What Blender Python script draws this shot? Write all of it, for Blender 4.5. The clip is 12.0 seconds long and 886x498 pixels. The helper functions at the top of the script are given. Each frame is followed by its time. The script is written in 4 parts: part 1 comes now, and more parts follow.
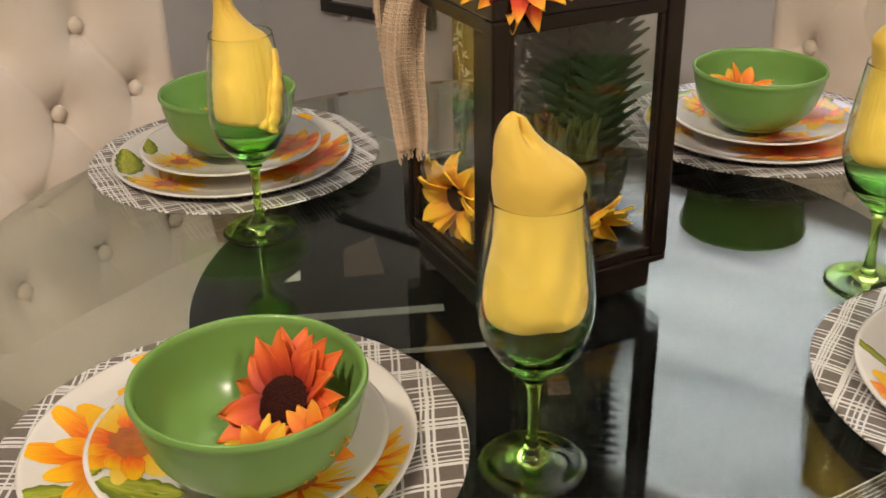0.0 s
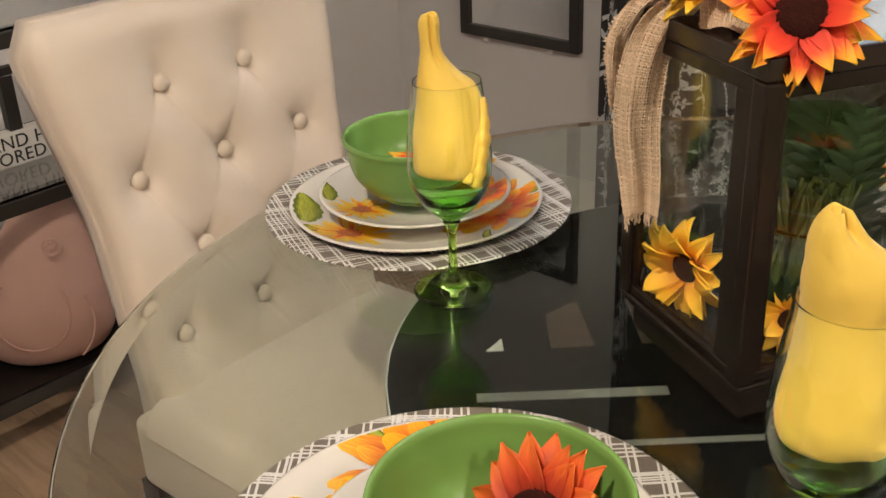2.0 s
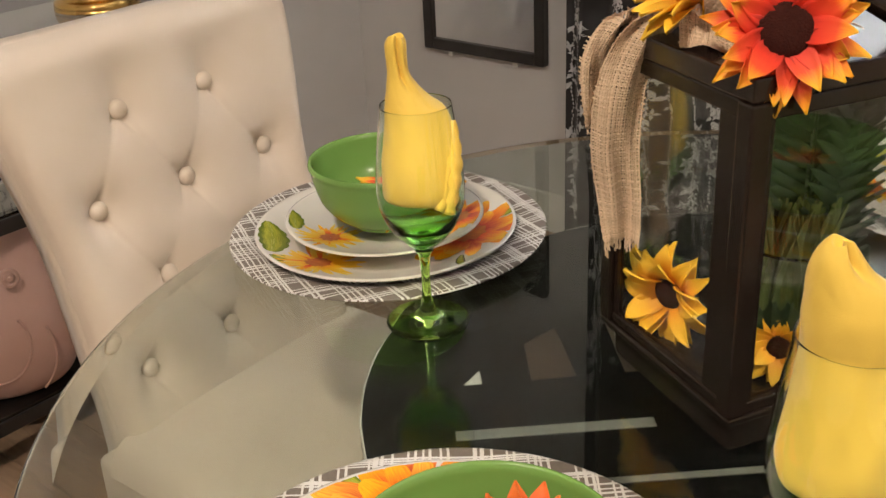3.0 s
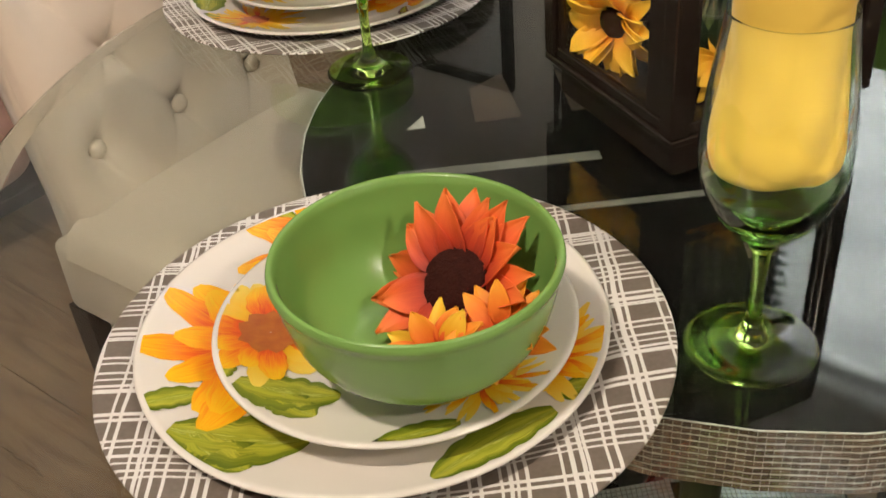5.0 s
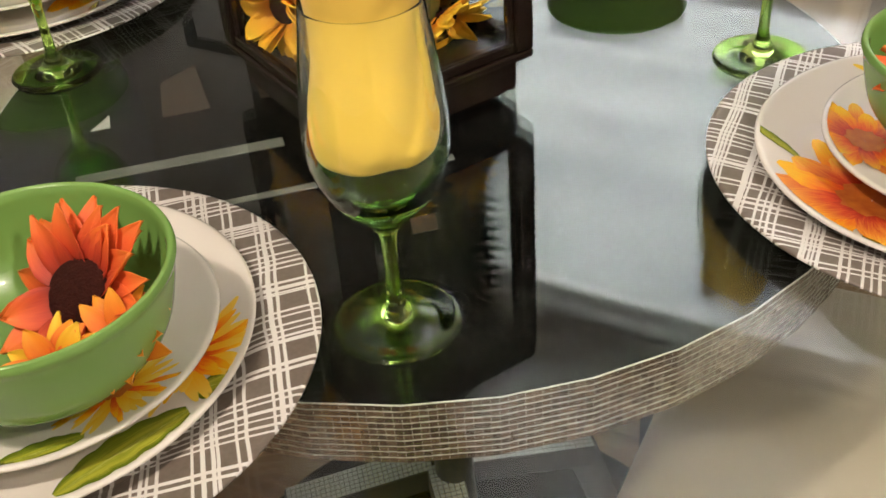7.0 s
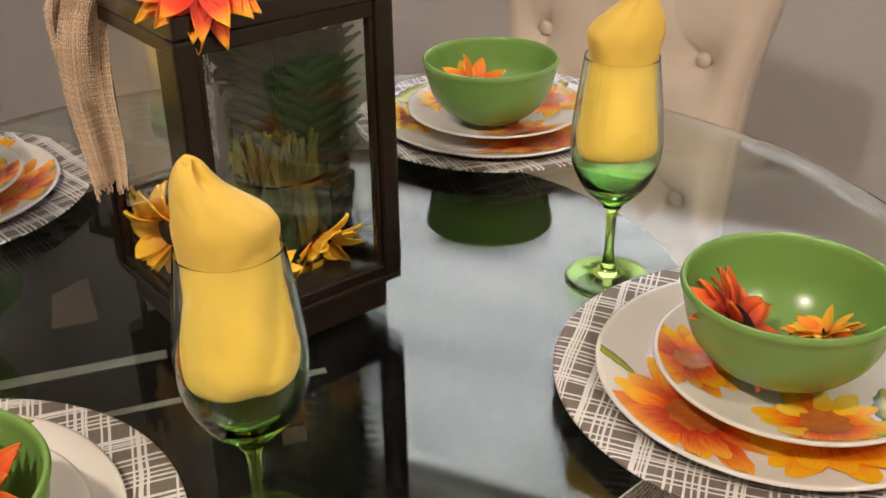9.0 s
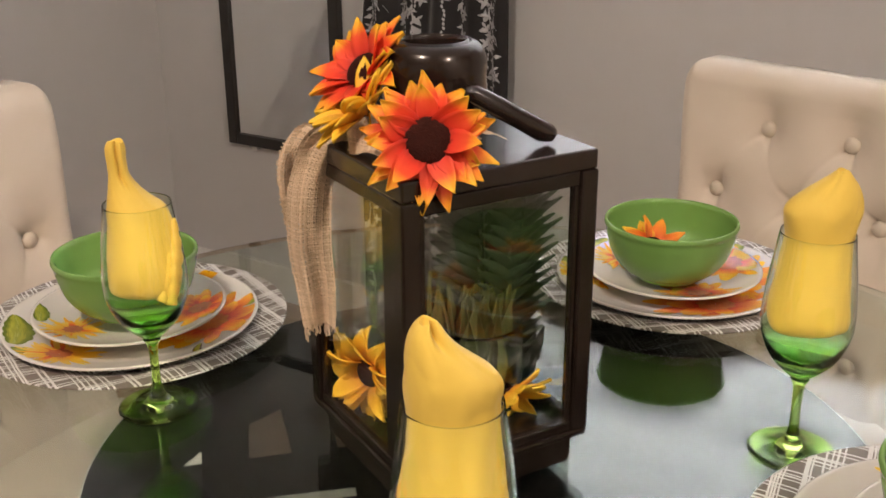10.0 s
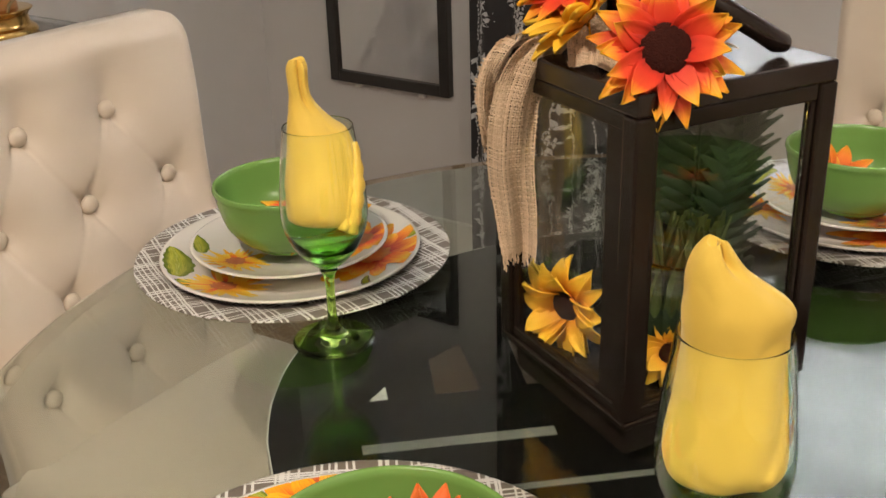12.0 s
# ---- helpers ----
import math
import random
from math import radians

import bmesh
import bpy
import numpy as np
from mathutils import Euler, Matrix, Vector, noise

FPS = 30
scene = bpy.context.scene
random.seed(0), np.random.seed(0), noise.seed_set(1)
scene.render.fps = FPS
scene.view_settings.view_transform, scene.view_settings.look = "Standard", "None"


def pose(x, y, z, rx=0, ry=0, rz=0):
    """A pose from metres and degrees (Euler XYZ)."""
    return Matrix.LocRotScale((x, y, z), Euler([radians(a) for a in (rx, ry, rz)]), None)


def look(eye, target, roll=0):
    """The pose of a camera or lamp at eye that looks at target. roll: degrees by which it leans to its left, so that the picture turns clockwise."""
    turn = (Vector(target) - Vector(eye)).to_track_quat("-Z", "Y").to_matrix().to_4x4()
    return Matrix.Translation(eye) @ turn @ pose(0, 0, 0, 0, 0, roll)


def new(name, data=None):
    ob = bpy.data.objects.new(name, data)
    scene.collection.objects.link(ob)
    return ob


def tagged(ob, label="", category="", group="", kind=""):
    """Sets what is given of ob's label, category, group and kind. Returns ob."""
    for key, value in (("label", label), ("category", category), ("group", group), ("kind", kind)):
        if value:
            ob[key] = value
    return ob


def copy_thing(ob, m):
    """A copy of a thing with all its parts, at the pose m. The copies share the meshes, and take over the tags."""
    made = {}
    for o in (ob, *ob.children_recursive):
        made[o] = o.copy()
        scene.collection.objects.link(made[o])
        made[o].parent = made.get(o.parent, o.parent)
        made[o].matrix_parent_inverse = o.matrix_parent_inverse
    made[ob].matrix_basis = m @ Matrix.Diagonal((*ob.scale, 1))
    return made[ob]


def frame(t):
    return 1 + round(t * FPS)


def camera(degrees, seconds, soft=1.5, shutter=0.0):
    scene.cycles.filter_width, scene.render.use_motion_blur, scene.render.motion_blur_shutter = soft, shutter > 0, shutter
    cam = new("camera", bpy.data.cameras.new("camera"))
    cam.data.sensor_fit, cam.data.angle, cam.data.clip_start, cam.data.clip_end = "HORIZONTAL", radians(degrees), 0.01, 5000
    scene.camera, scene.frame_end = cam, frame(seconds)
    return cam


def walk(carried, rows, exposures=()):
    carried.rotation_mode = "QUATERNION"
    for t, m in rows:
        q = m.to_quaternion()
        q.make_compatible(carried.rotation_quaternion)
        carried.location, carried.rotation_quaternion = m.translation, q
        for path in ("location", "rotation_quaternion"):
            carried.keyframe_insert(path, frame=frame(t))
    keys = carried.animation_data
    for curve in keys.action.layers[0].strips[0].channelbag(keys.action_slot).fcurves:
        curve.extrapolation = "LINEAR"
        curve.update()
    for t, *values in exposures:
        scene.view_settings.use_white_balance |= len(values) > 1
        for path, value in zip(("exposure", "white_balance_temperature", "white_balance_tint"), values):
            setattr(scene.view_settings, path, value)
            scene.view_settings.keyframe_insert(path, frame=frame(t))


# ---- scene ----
cam = camera(45.0, 12.0, shutter=0.15)
PATH = [
    (0, (0.0479, 0.0578, 1.2222), (0.007, 1.830, 0.326), -1.24),
    (0.5, (0.0244, 0.0651, 1.2221), (-0.130, 1.829, 0.320), -1.95),
    (1, (-0.0061, 0.0833, 1.2229), (-0.206, 1.840, 0.309), -1.86),
    (1.5, (-0.0386, 0.1166, 1.2208), (-0.273, 1.874, 0.316), -1.98),
    (2, (-0.0541, 0.1518, 1.2286), (-0.281, 1.928, 0.353), -2.29),
    (2.5, (-0.0666, 0.1871, 1.2305), (-0.254, 1.992, 0.399), -2.30),
    (4.5, (-0.0377, 0.1938, 1.1815), (-0.178, 1.848, 0.096), -4.43),
    (5, (-0.0379, 0.1820, 1.1613), (-0.170, 1.797, 0.017), -4.77),
    (5.5, (-0.0298, 0.1718, 1.1516), (-0.155, 1.742, -0.053), -5.76),
    (6, (0.0023, 0.1675, 1.1548), (-0.062, 1.736, -0.062), -5.07),
    (6.5, (0.0424, 0.1756, 1.1614), (0.082, 1.760, -0.057), -4.67),
    (7, (0.0796, 0.1796, 1.1659), (0.221, 1.761, -0.051), -4.51),
    (9, (0.1040, 0.1340, 1.2240), (0.454, 1.861, 0.278), -0.80),
    (9.5, (0.0790, 0.1300, 1.2350), (0.308, 1.927, 0.389), -0.30),
    (10, (0.0520, 0.1170, 1.2550), (0.175, 1.981, 0.539), -0.30),
    (10.5, (0.0250, 0.1140, 1.2610), (0.063, 2.006, 0.614), -0.30),
    (11, (-0.0110, 0.1280, 1.2570), (-0.039, 2.019, 0.608), -0.40),
    (11.5, (-0.0420, 0.1530, 1.2380), (-0.090, 2.019, 0.520), -1.10),
    (12, (-0.0540, 0.1680, 1.2220), (-0.057, 1.997, 0.412), -1.80),
]
walk(cam, [(t, look(eye, target, roll)) for t, eye, target, roll in PATH],
     [(0, -0.16, 6500, 10), (0.5, -0.08, 6500, 10), (1.0, -0.07, 6500, 10), (1.5, -0.03, 6500, 10), (2.5, 0.0, 6500, 10), (5, -0.02, 6500, 10.5), (6, -0.02, 6500, 11.5), (7, 0.05, 6450, 11),
      (9, -0.12, 6550, 14), (9.5, -0.17, 6550, 14.5), (10.5, 0.0, 6480, 12), (11.5, -0.03, 6480, 9.5), (12, -0.06, 6480, 9)])

# ---- world and large lights ----
world = bpy.data.worlds.new("world")
scene.world = world
world.use_nodes = True
sky = world.node_tree.nodes.new("ShaderNodeTexSky")
sky.sky_type, sky.sun_disc = "NISHITA", False
sky.sun_elevation, sky.sun_rotation = radians(35), radians(20)
world.node_tree.links.new(sky.outputs[0], world.node_tree.nodes["Background"].inputs[0])
world.node_tree.nodes["Background"].inputs[1].default_value = 0.1

# The room's own axes: a runs along the window wall, b away from the camera, from the far left corner.
TURN = -35.6
CORNER = Vector((-0.552, 3.23, 0))
ROOM = pose(CORNER.x, CORNER.y, 0, 0, 0, TURN)
CEIL = 2.45


def lamp(name, eye, size, watts, colour):
    data = bpy.data.lights.new(name, "SPOT")
    data.spot_size, data.spot_blend = radians(166), 0.12
    data.shadow_soft_size, data.energy, data.color = size, watts, colour
    ob = new(name, data)
    ob.location = eye
    return ob


# Two unseen lamps added as warm room light; their cones leave upper walls darker.
LAMP_A = Vector((-0.55, 0.1, CEIL - 0.20))
LAMP_B = Vector((1.0, -0.5, CEIL - 0.20))
lamp("added_lamp_light", LAMP_A, 0.06, 66, (1.0, 0.86, 0.70))
lamp("added_lamp_light", LAMP_B, 0.06, 51, (1.0, 0.86, 0.70))


# ---- materials ----
def shade(name, colour, rough=0.5, metal=0.0, second=None, scale=20.0, bump=0.0, bump_scale=200.0, sheen=0.0, coat=0.0, spec=0.5):
    m = bpy.data.materials.new(name)
    m.use_nodes = True
    n, k = m.node_tree.nodes, m.node_tree.links
    b = n["Principled BSDF"]
    b.inputs["Roughness"].default_value, b.inputs["Metallic"].default_value = rough, metal
    b.inputs["Coat Weight"].default_value, b.inputs["Sheen Weight"].default_value = coat, sheen
    b.inputs["Specular IOR Level"].default_value = spec
    co = n.new("ShaderNodeTexCoord")
    second = second or tuple(c * 0.85 for c in colour)
    nz = n.new("ShaderNodeTexNoise")
    nz.inputs["Scale"].default_value, nz.inputs["Detail"].default_value = scale, 6
    k.new(co.outputs["Object"], nz.inputs["Vector"])
    mix = n.new("ShaderNodeMix")
    mix.data_type = "RGBA"
    mix.inputs["A"].default_value, mix.inputs["B"].default_value = (*colour, 1), (*second, 1)
    k.new(nz.outputs["Fac"], mix.inputs["Factor"])
    k.new(mix.outputs["Result"], b.inputs["Base Color"])
    if bump:
        f = n.new("ShaderNodeTexNoise")
        f.inputs["Scale"].default_value, f.inputs["Detail"].default_value = bump_scale, 4
        k.new(co.outputs["Object"], f.inputs["Vector"])
        bp = n.new("ShaderNodeBump")
        bp.inputs["Strength"].default_value, bp.inputs["Distance"].default_value = bump, 0.002
        k.new(f.outputs["Fac"], bp.inputs["Height"])
        k.new(bp.outputs["Normal"], b.inputs["Normal"])
    return m


def glass(name, colour, rough=0.0, ior=1.5):
    m = bpy.data.materials.new(name)
    m.use_nodes = True
    b = m.node_tree.nodes["Principled BSDF"]
    b.inputs["Base Color"].default_value = (*colour, 1)
    b.inputs["Roughness"].default_value, b.inputs["IOR"].default_value = rough, ior
    b.inputs["Transmission Weight"].default_value = 1.0
    return m


def ramped(name, stops, rough=0.6, streak=0.25, axis="X"):
    """A petal or leaf: its colour runs along the UV map from base to tip, with fine streaks across."""
    m = bpy.data.materials.new(name)
    m.use_nodes = True
    n, k = m.node_tree.nodes, m.node_tree.links
    b = n["Principled BSDF"]
    b.inputs["Roughness"].default_value = rough
    uv = n.new("ShaderNodeUVMap")
    sep = n.new("ShaderNodeSeparateXYZ")
    k.new(uv.outputs[0], sep.inputs[0])
    st = n.new("ShaderNodeTexNoise")
    mp = n.new("ShaderNodeMapping")
    mp.inputs["Scale"].default_value = (2.0, 14.0, 1.0)
    k.new(uv.outputs[0], mp.inputs["Vector"])
    k.new(mp.outputs[0], st.inputs["Vector"])
    st.inputs["Scale"].default_value = 1.5
    info = n.new("ShaderNodeObjectInfo")
    rnd = n.new("ShaderNodeMath")
    rnd.operation = "MULTIPLY_ADD"
    k.new(info.outputs["Random"], rnd.inputs[0])
    rnd.inputs[1].default_value, rnd.inputs[2].default_value = 0.14, -0.07 - streak / 2
    s1 = n.new("ShaderNodeMath")
    s1.operation = "MULTIPLY_ADD"
    k.new(st.outputs["Fac"], s1.inputs[0])
    s1.inputs[1].default_value = streak
    k.new(rnd.outputs[0], s1.inputs[2])
    s2 = n.new("ShaderNodeMath")
    k.new(sep.outputs[axis], s2.inputs[0])
    k.new(s1.outputs[0], s2.inputs[1])
    r = n.new("ShaderNodeValToRGB")
    e = r.color_ramp.elements
    e[0].position, e[0].color = stops[0][0], (*stops[0][1], 1)
    e[1].position, e[1].color = stops[-1][0], (*stops[-1][1], 1)
    for p, c in stops[1:-1]:
        x = e.new(p)
        x.color = (*c, 1)
    k.new(s2.outputs[0], r.inputs[0])
    k.new(r.outputs[0], b.inputs["Base Color"])
    return m


def plaid(name):
    """Taupe with uneven, hand-drawn white lines that cross."""
    m = bpy.data.materials.new(name)
    m.use_nodes = True
    n, k = m.node_tree.nodes, m.node_tree.links
    b = n["Principled BSDF"]
    b.inputs["Roughness"].default_value = 0.38
    co = n.new("ShaderNodeTexCoord")
    wob = n.new("ShaderNodeTexNoise")
    wob.inputs["Scale"].default_value, wob.inputs["Detail"].default_value = 14.0, 2
    k.new(co.outputs["Object"], wob.inputs["Vector"])
    ctr = n.new("ShaderNodeVectorMath")
    ctr.operation = "MULTIPLY_ADD"
    k.new(wob.outputs["Color"], ctr.inputs[0])
    ctr.inputs[1].default_value, ctr.inputs[2].default_value = (0.007, 0.007, 0), (-0.0035, -0.0035, 0)
    add = n.new("ShaderNodeVectorMath")
    k.new(co.outputs["Object"], add.inputs[0])
    k.new(ctr.outputs[0], add.inputs[1])
    sep = n.new("ShaderNodeSeparateXYZ")
    k.new(add.outputs[0], sep.inputs[0])
    total = None

    def node(op, a, c=None, d=None):
        x = n.new("ShaderNodeMath")
        x.operation = op
        for slot, v in enumerate((a, c, d)):
            if v is None:
                continue
            if isinstance(v, (int, float)):
                x.inputs[slot].default_value = v
            else:
                k.new(v, x.inputs[slot])
        return x.outputs[0]

    for ax, sets in (("X", ((0.0235, 0.0, 0.0010), (0.0235, 0.0052, 0.0008), (0.0375, 0.0130, 0.0011), (0.0375, 0.0178, 0.0008), (0.071, 0.04, 0.0009))),
                     ("Y", ((0.0225, 0.004, 0.0010), (0.0225, 0.0088, 0.0008), (0.0335, 0.0165, 0.0009), (0.0335, 0.0215, 0.0007), (0.053, 0.03, 0.0011)))):
        for period, shift, half in sets:
            fr = node("WRAP", node("ADD", sep.outputs[ax], shift), period / 2, -period / 2)
            line = node("LESS_THAN", node("ABSOLUTE", fr), half)
            total = line if total is None else node("MAXIMUM", total, line)
    grain = n.new("ShaderNodeTexNoise")
    grain.inputs["Scale"].default_value = 300.0
    k.new(co.outputs["Object"], grain.inputs["Vector"])
    tau = n.new("ShaderNodeMix")
    tau.data_type = "RGBA"
    tau.inputs["A"].default_value, tau.inputs["B"].default_value = (0.13, 0.105, 0.085, 1), (0.21, 0.17, 0.14, 1)
    k.new(grain.outputs["Fac"], tau.inputs["Factor"])
    mix = n.new("ShaderNodeMix")
    mix.data_type = "RGBA"
    mix.inputs["B"].default_value = (0.78, 0.76, 0.73, 1)
    k.new(tau.outputs["Result"], mix.inputs["A"])
    k.new(total, mix.inputs["Factor"])
    k.new(mix.outputs["Result"], b.inputs["Base Color"])
    return m


def islands(name, c1, c2, rough, metal):
    m = shade(name, c1, rough, metal)
    n, k = m.node_tree.nodes, m.node_tree.links
    g = n.new("ShaderNodeNewGeometry")
    mix = n.new("ShaderNodeMix")
    mix.data_type = "RGBA"
    mix.inputs["A"].default_value, mix.inputs["B"].default_value = (*c1, 1), (*c2, 1)
    k.new(g.outputs["Random Per Island"], mix.inputs["Factor"])
    k.new(mix.outputs["Result"], n["Principled BSDF"].inputs["Base Color"])
    return m


def planked(name):
    m = shade(name, (0.66, 0.45, 0.29), 0.35, 0, (0.12, 0.066, 0.040), 6.0, 0.1, 90.0)
    n, k = m.node_tree.nodes, m.node_tree.links
    info = n.new("ShaderNodeObjectInfo")
    co = n.new("ShaderNodeTexCoord")
    mp = n.new("ShaderNodeMapping")
    mp.inputs["Scale"].default_value = (2.2, 15, 2.2)
    k.new(co.outputs["Object"], mp.inputs["Vector"])
    k.new(info.outputs["Random"], mp.inputs["Location"])
    nz = [x for x in n if x.bl_idname == "ShaderNodeTexNoise"][0]
    nz.inputs["Scale"].default_value = 1.6
    nz.inputs["Distortion"].default_value = 1.5
    k.new(mp.outputs[0], nz.inputs["Vector"])
    return m


WALL = shade("grey_wall_paint", (0.61, 0.60, 0.60), 0.75, 0, (0.575, 0.565, 0.565), 1.5, 0.15, 350.0)
CEILING = shade("white_ceiling_paint", (0.78, 0.77, 0.75), 0.85, 0, (0.74, 0.73, 0.71), 2.0, 0.3, 120.0)
TRIM = shade("white_trim_paint", (0.78, 0.77, 0.74), 0.35)
PLANK = planked("brown_wood_plank")
GAP = shade("dark_joint", (0.03, 0.022, 0.016), 0.8)
CLEAR = glass("clear_table_glass", (0.74, 0.80, 0.74), 0.0, 1.45)
PANE = glass("clear_pane_glass", (0.97, 0.985, 0.97))
BLACKGLOSS = shade("black_gloss_panel", (0.006, 0.006, 0.006), 0.12)
BLACKSATIN = shade("black_glass_panel", (0.006, 0.006, 0.006), 0.03, spec=0.7)
BLACK = shade("black_metal", (0.018, 0.016, 0.015), 0.4, 0, (0.03, 0.027, 0.025), 15)
BRONZE = shade("dark_bronze_metal", (0.012, 0.0075, 0.0058), 0.24, 0.2, (0.024, 0.014, 0.010), 30, 0.1, 60.0)
LIDGLOSS = shade("glossy_bronze_lid", (0.020, 0.012, 0.009), 0.22, 0.2, (0.028, 0.016, 0.012), 30, coat=0.15)
MIRROR = islands("mirror_mosaic", (0.48, 0.46, 0.44), (0.24, 0.225, 0.215), 0.14, 0.95)
# Arm tiles repeat the mosaic in cyan-white, which paints in reflected window light.
LITARMTILE = islands("mirror_mosaic_painted_lit", (0.95, 0.99, 0.99), (0.82, 0.90, 0.90), 0.22, 0.5)
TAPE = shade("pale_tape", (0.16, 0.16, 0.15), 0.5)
PALEMARK = shade("matt_white", (0.42, 0.42, 0.40), 0.7)
DULLBROWN = shade("dull_brown", (0.052, 0.035, 0.026), 0.4)
GROUT = shade("silver_grout", (0.88, 0.87, 0.83), 0.35, 0.15)
LOOKING = shade("silvered_mirror", (0.86, 0.87, 0.87), 0.02, 1.0, (0.86, 0.87, 0.87))
CREAM = shade("cream_upholstery", (0.73, 0.630, 0.525), 0.55, 0, (0.66, 0.56, 0.46), 6.0, 0.12, 700.0, sheen=0.25)
CREAM_BUTTON = shade("cream_button_cloth", (0.75, 0.65, 0.54), 0.5)
DARKWOOD = shade("dark_brown_wood", (0.03, 0.018, 0.012), 0.35, 0, (0.05, 0.03, 0.02), 20)
CHARGER = plaid("plaid_charger_print")
CHINA = shade("white_china", (0.80, 0.76, 0.70), 0.16, 0, (0.78, 0.74, 0.68), 3.0, coat=0.3)
GREENWARE = shade("green_glazed_ceramic", (0.185, 0.36, 0.085), 0.26, 0, (0.20, 0.38, 0.095), 9.0, coat=0.12)
NAPKIN = shade("yellow_cotton", (0.86, 0.60, 0.10), 0.7, 0, (0.80, 0.53, 0.07), 40.0, 0.12, 1400.0, sheen=0.2)
GLASSCLEAR = glass("clear_drinking_glass", (0.97, 0.99, 0.97))
GLASSGREEN = glass("green_drinking_glass", (0.60, 0.92, 0.20))
BURLAP = islands("natural_burlap", (0.84, 0.65, 0.47), (0.58, 0.42, 0.28), 0.95, 0.0)
ORANGE = ramped("red_orange_silk_petal", [(0.0, (0.34, 0.012, 0.008)), (0.3, (0.74, 0.035, 0.012)), (0.62, (0.82, 0.075, 0.014)), (0.80, (0.90, 0.30, 0.015)), (1.0, (0.92, 0.52, 0.02))])
RUST = ramped("rust_orange_silk_petal", [(0.0, (0.16, 0.012, 0.012)), (0.35, (0.55, 0.05, 0.015)), (0.7, (0.80, 0.13, 0.02)), (1.0, (0.86, 0.22, 0.03))])
AMBERGOLD = ramped("orange_gold_silk_petal", [(0.0, (0.70, 0.08, 0.01)), (0.5, (0.86, 0.22, 0.012)), (1.0, (0.90, 0.38, 0.02))])
GOLD = ramped("golden_yellow_silk_petal", [(0.0, (0.70, 0.22, 0.01)), (0.4, (0.85, 0.42, 0.015)), (1.0, (0.90, 0.58, 0.04))])
SEED = shade("dark_brown_flower_eye", (0.020, 0.006, 0.005), 0.95, 0, (0.058, 0.014, 0.009), 260, 0.8, 700.0, spec=0.15)
PRINT_ORANGE = ramped("printed_orange_petal", [(0.0, (0.52, 0.03, 0.012)), (0.3, (0.82, 0.11, 0.012)), (0.55, (0.92, 0.27, 0.010)), (0.75, (0.94, 0.42, 0.010)), (1.0, (0.94, 0.55, 0.015))], 0.18, 0.8)
PRINT_YELLOW = ramped("printed_yellow_petal", [(0.0, (0.85, 0.30, 0.02)), (0.45, (0.92, 0.52, 0.02)), (1.0, (0.93, 0.68, 0.10))], 0.18, 0.4)
PRINT_RED = ramped("printed_red_petal", [(0.0, (0.28, 0.015, 0.012)), (0.3, (0.62, 0.06, 0.02)), (0.7, (0.88, 0.28, 0.03)), (1.0, (0.93, 0.55, 0.05))], 0.18, 0.8)
PRINT_LEAF = ramped("printed_green_leaf", [(0.0, (0.12, 0.17, 0.012)), (0.2, (0.20, 0.25, 0.018)), (0.38, (0.44, 0.46, 0.04)), (0.48, (0.26, 0.32, 0.025)), (0.52, (0.58, 0.60, 0.12)), (0.56, (0.28, 0.33, 0.028)), (0.72, (0.50, 0.50, 0.05)), (0.86, (0.17, 0.22, 0.016)), (1.0, (0.10, 0.15, 0.012))], 0.18, 0.5, "Y")
PRINT_EYE = shade("printed_russet_eye", (0.35, 0.06, 0.02), 0.18, 0, (0.65, 0.22, 0.03), 150)
LEAF = ramped("deep_green_leaf", [(0.0, (0.009, 0.024, 0.009)), (0.5, (0.010, 0.028, 0.010)), (1.0, (0.020, 0.046, 0.016))], 0.55, 0.5)
GRASS = ramped("olive_green_leaf", [(0.0, (0.07, 0.10, 0.025)), (1.0, (0.12, 0.155, 0.045))], 0.55, 0.4)
CURTAIN = shade("black_curtain_cloth", (0.014, 0.013, 0.014), 0.8, 0, (0.022, 0.02, 0.021), 12, 0.3, 900.0, sheen=0.1)
PRINTWHITE = shade("pale_grey_print", (0.66, 0.66, 0.68), 0.8, 0, (0.38, 0.38, 0.40), 60)
BRASS = shade("polished_brass", (0.72, 0.47, 0.16), 0.22, 1.0, (0.62, 0.38, 0.12), 20)
AMBER = shade("amber_wood", (0.36, 0.17, 0.06), 0.4, 0, (0.28, 0.12, 0.04), 30)
TWINE = shade("jute_twine", (0.36, 0.27, 0.16), 0.9, 0, (0.22, 0.16, 0.09), 400)
PINK = shade("dusty_pink_ceramic", (0.60, 0.39, 0.33), 0.4, 0, (0.50, 0.30, 0.25), 8)
SIGNWHITE = shade("white_painted_wood", (0.76, 0.74, 0.70), 0.5)
INK = shade("black_ink", (0.01, 0.01, 0.01), 0.5)
LAMPWHITE = bpy.data.materials.new("lit_lamp_diffuser")
LAMPWHITE.use_nodes = True
LAMPWHITE.node_tree.nodes["Principled BSDF"].inputs["Emission Color"].default_value = (1.0, 0.86, 0.66, 1)
LAMPWHITE.node_tree.nodes["Principled BSDF"].inputs["Emission Strength"].default_value = 6.0
DAYLIGHT = bpy.data.materials.new("banded_daylight_backdrop")
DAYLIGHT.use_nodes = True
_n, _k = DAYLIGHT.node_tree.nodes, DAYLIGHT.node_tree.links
# Soft diagonal shade on the blind is put into the glow as dark bands.
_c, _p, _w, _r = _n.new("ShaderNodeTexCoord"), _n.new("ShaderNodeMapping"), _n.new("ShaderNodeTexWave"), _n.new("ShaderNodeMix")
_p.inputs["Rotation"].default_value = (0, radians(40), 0)
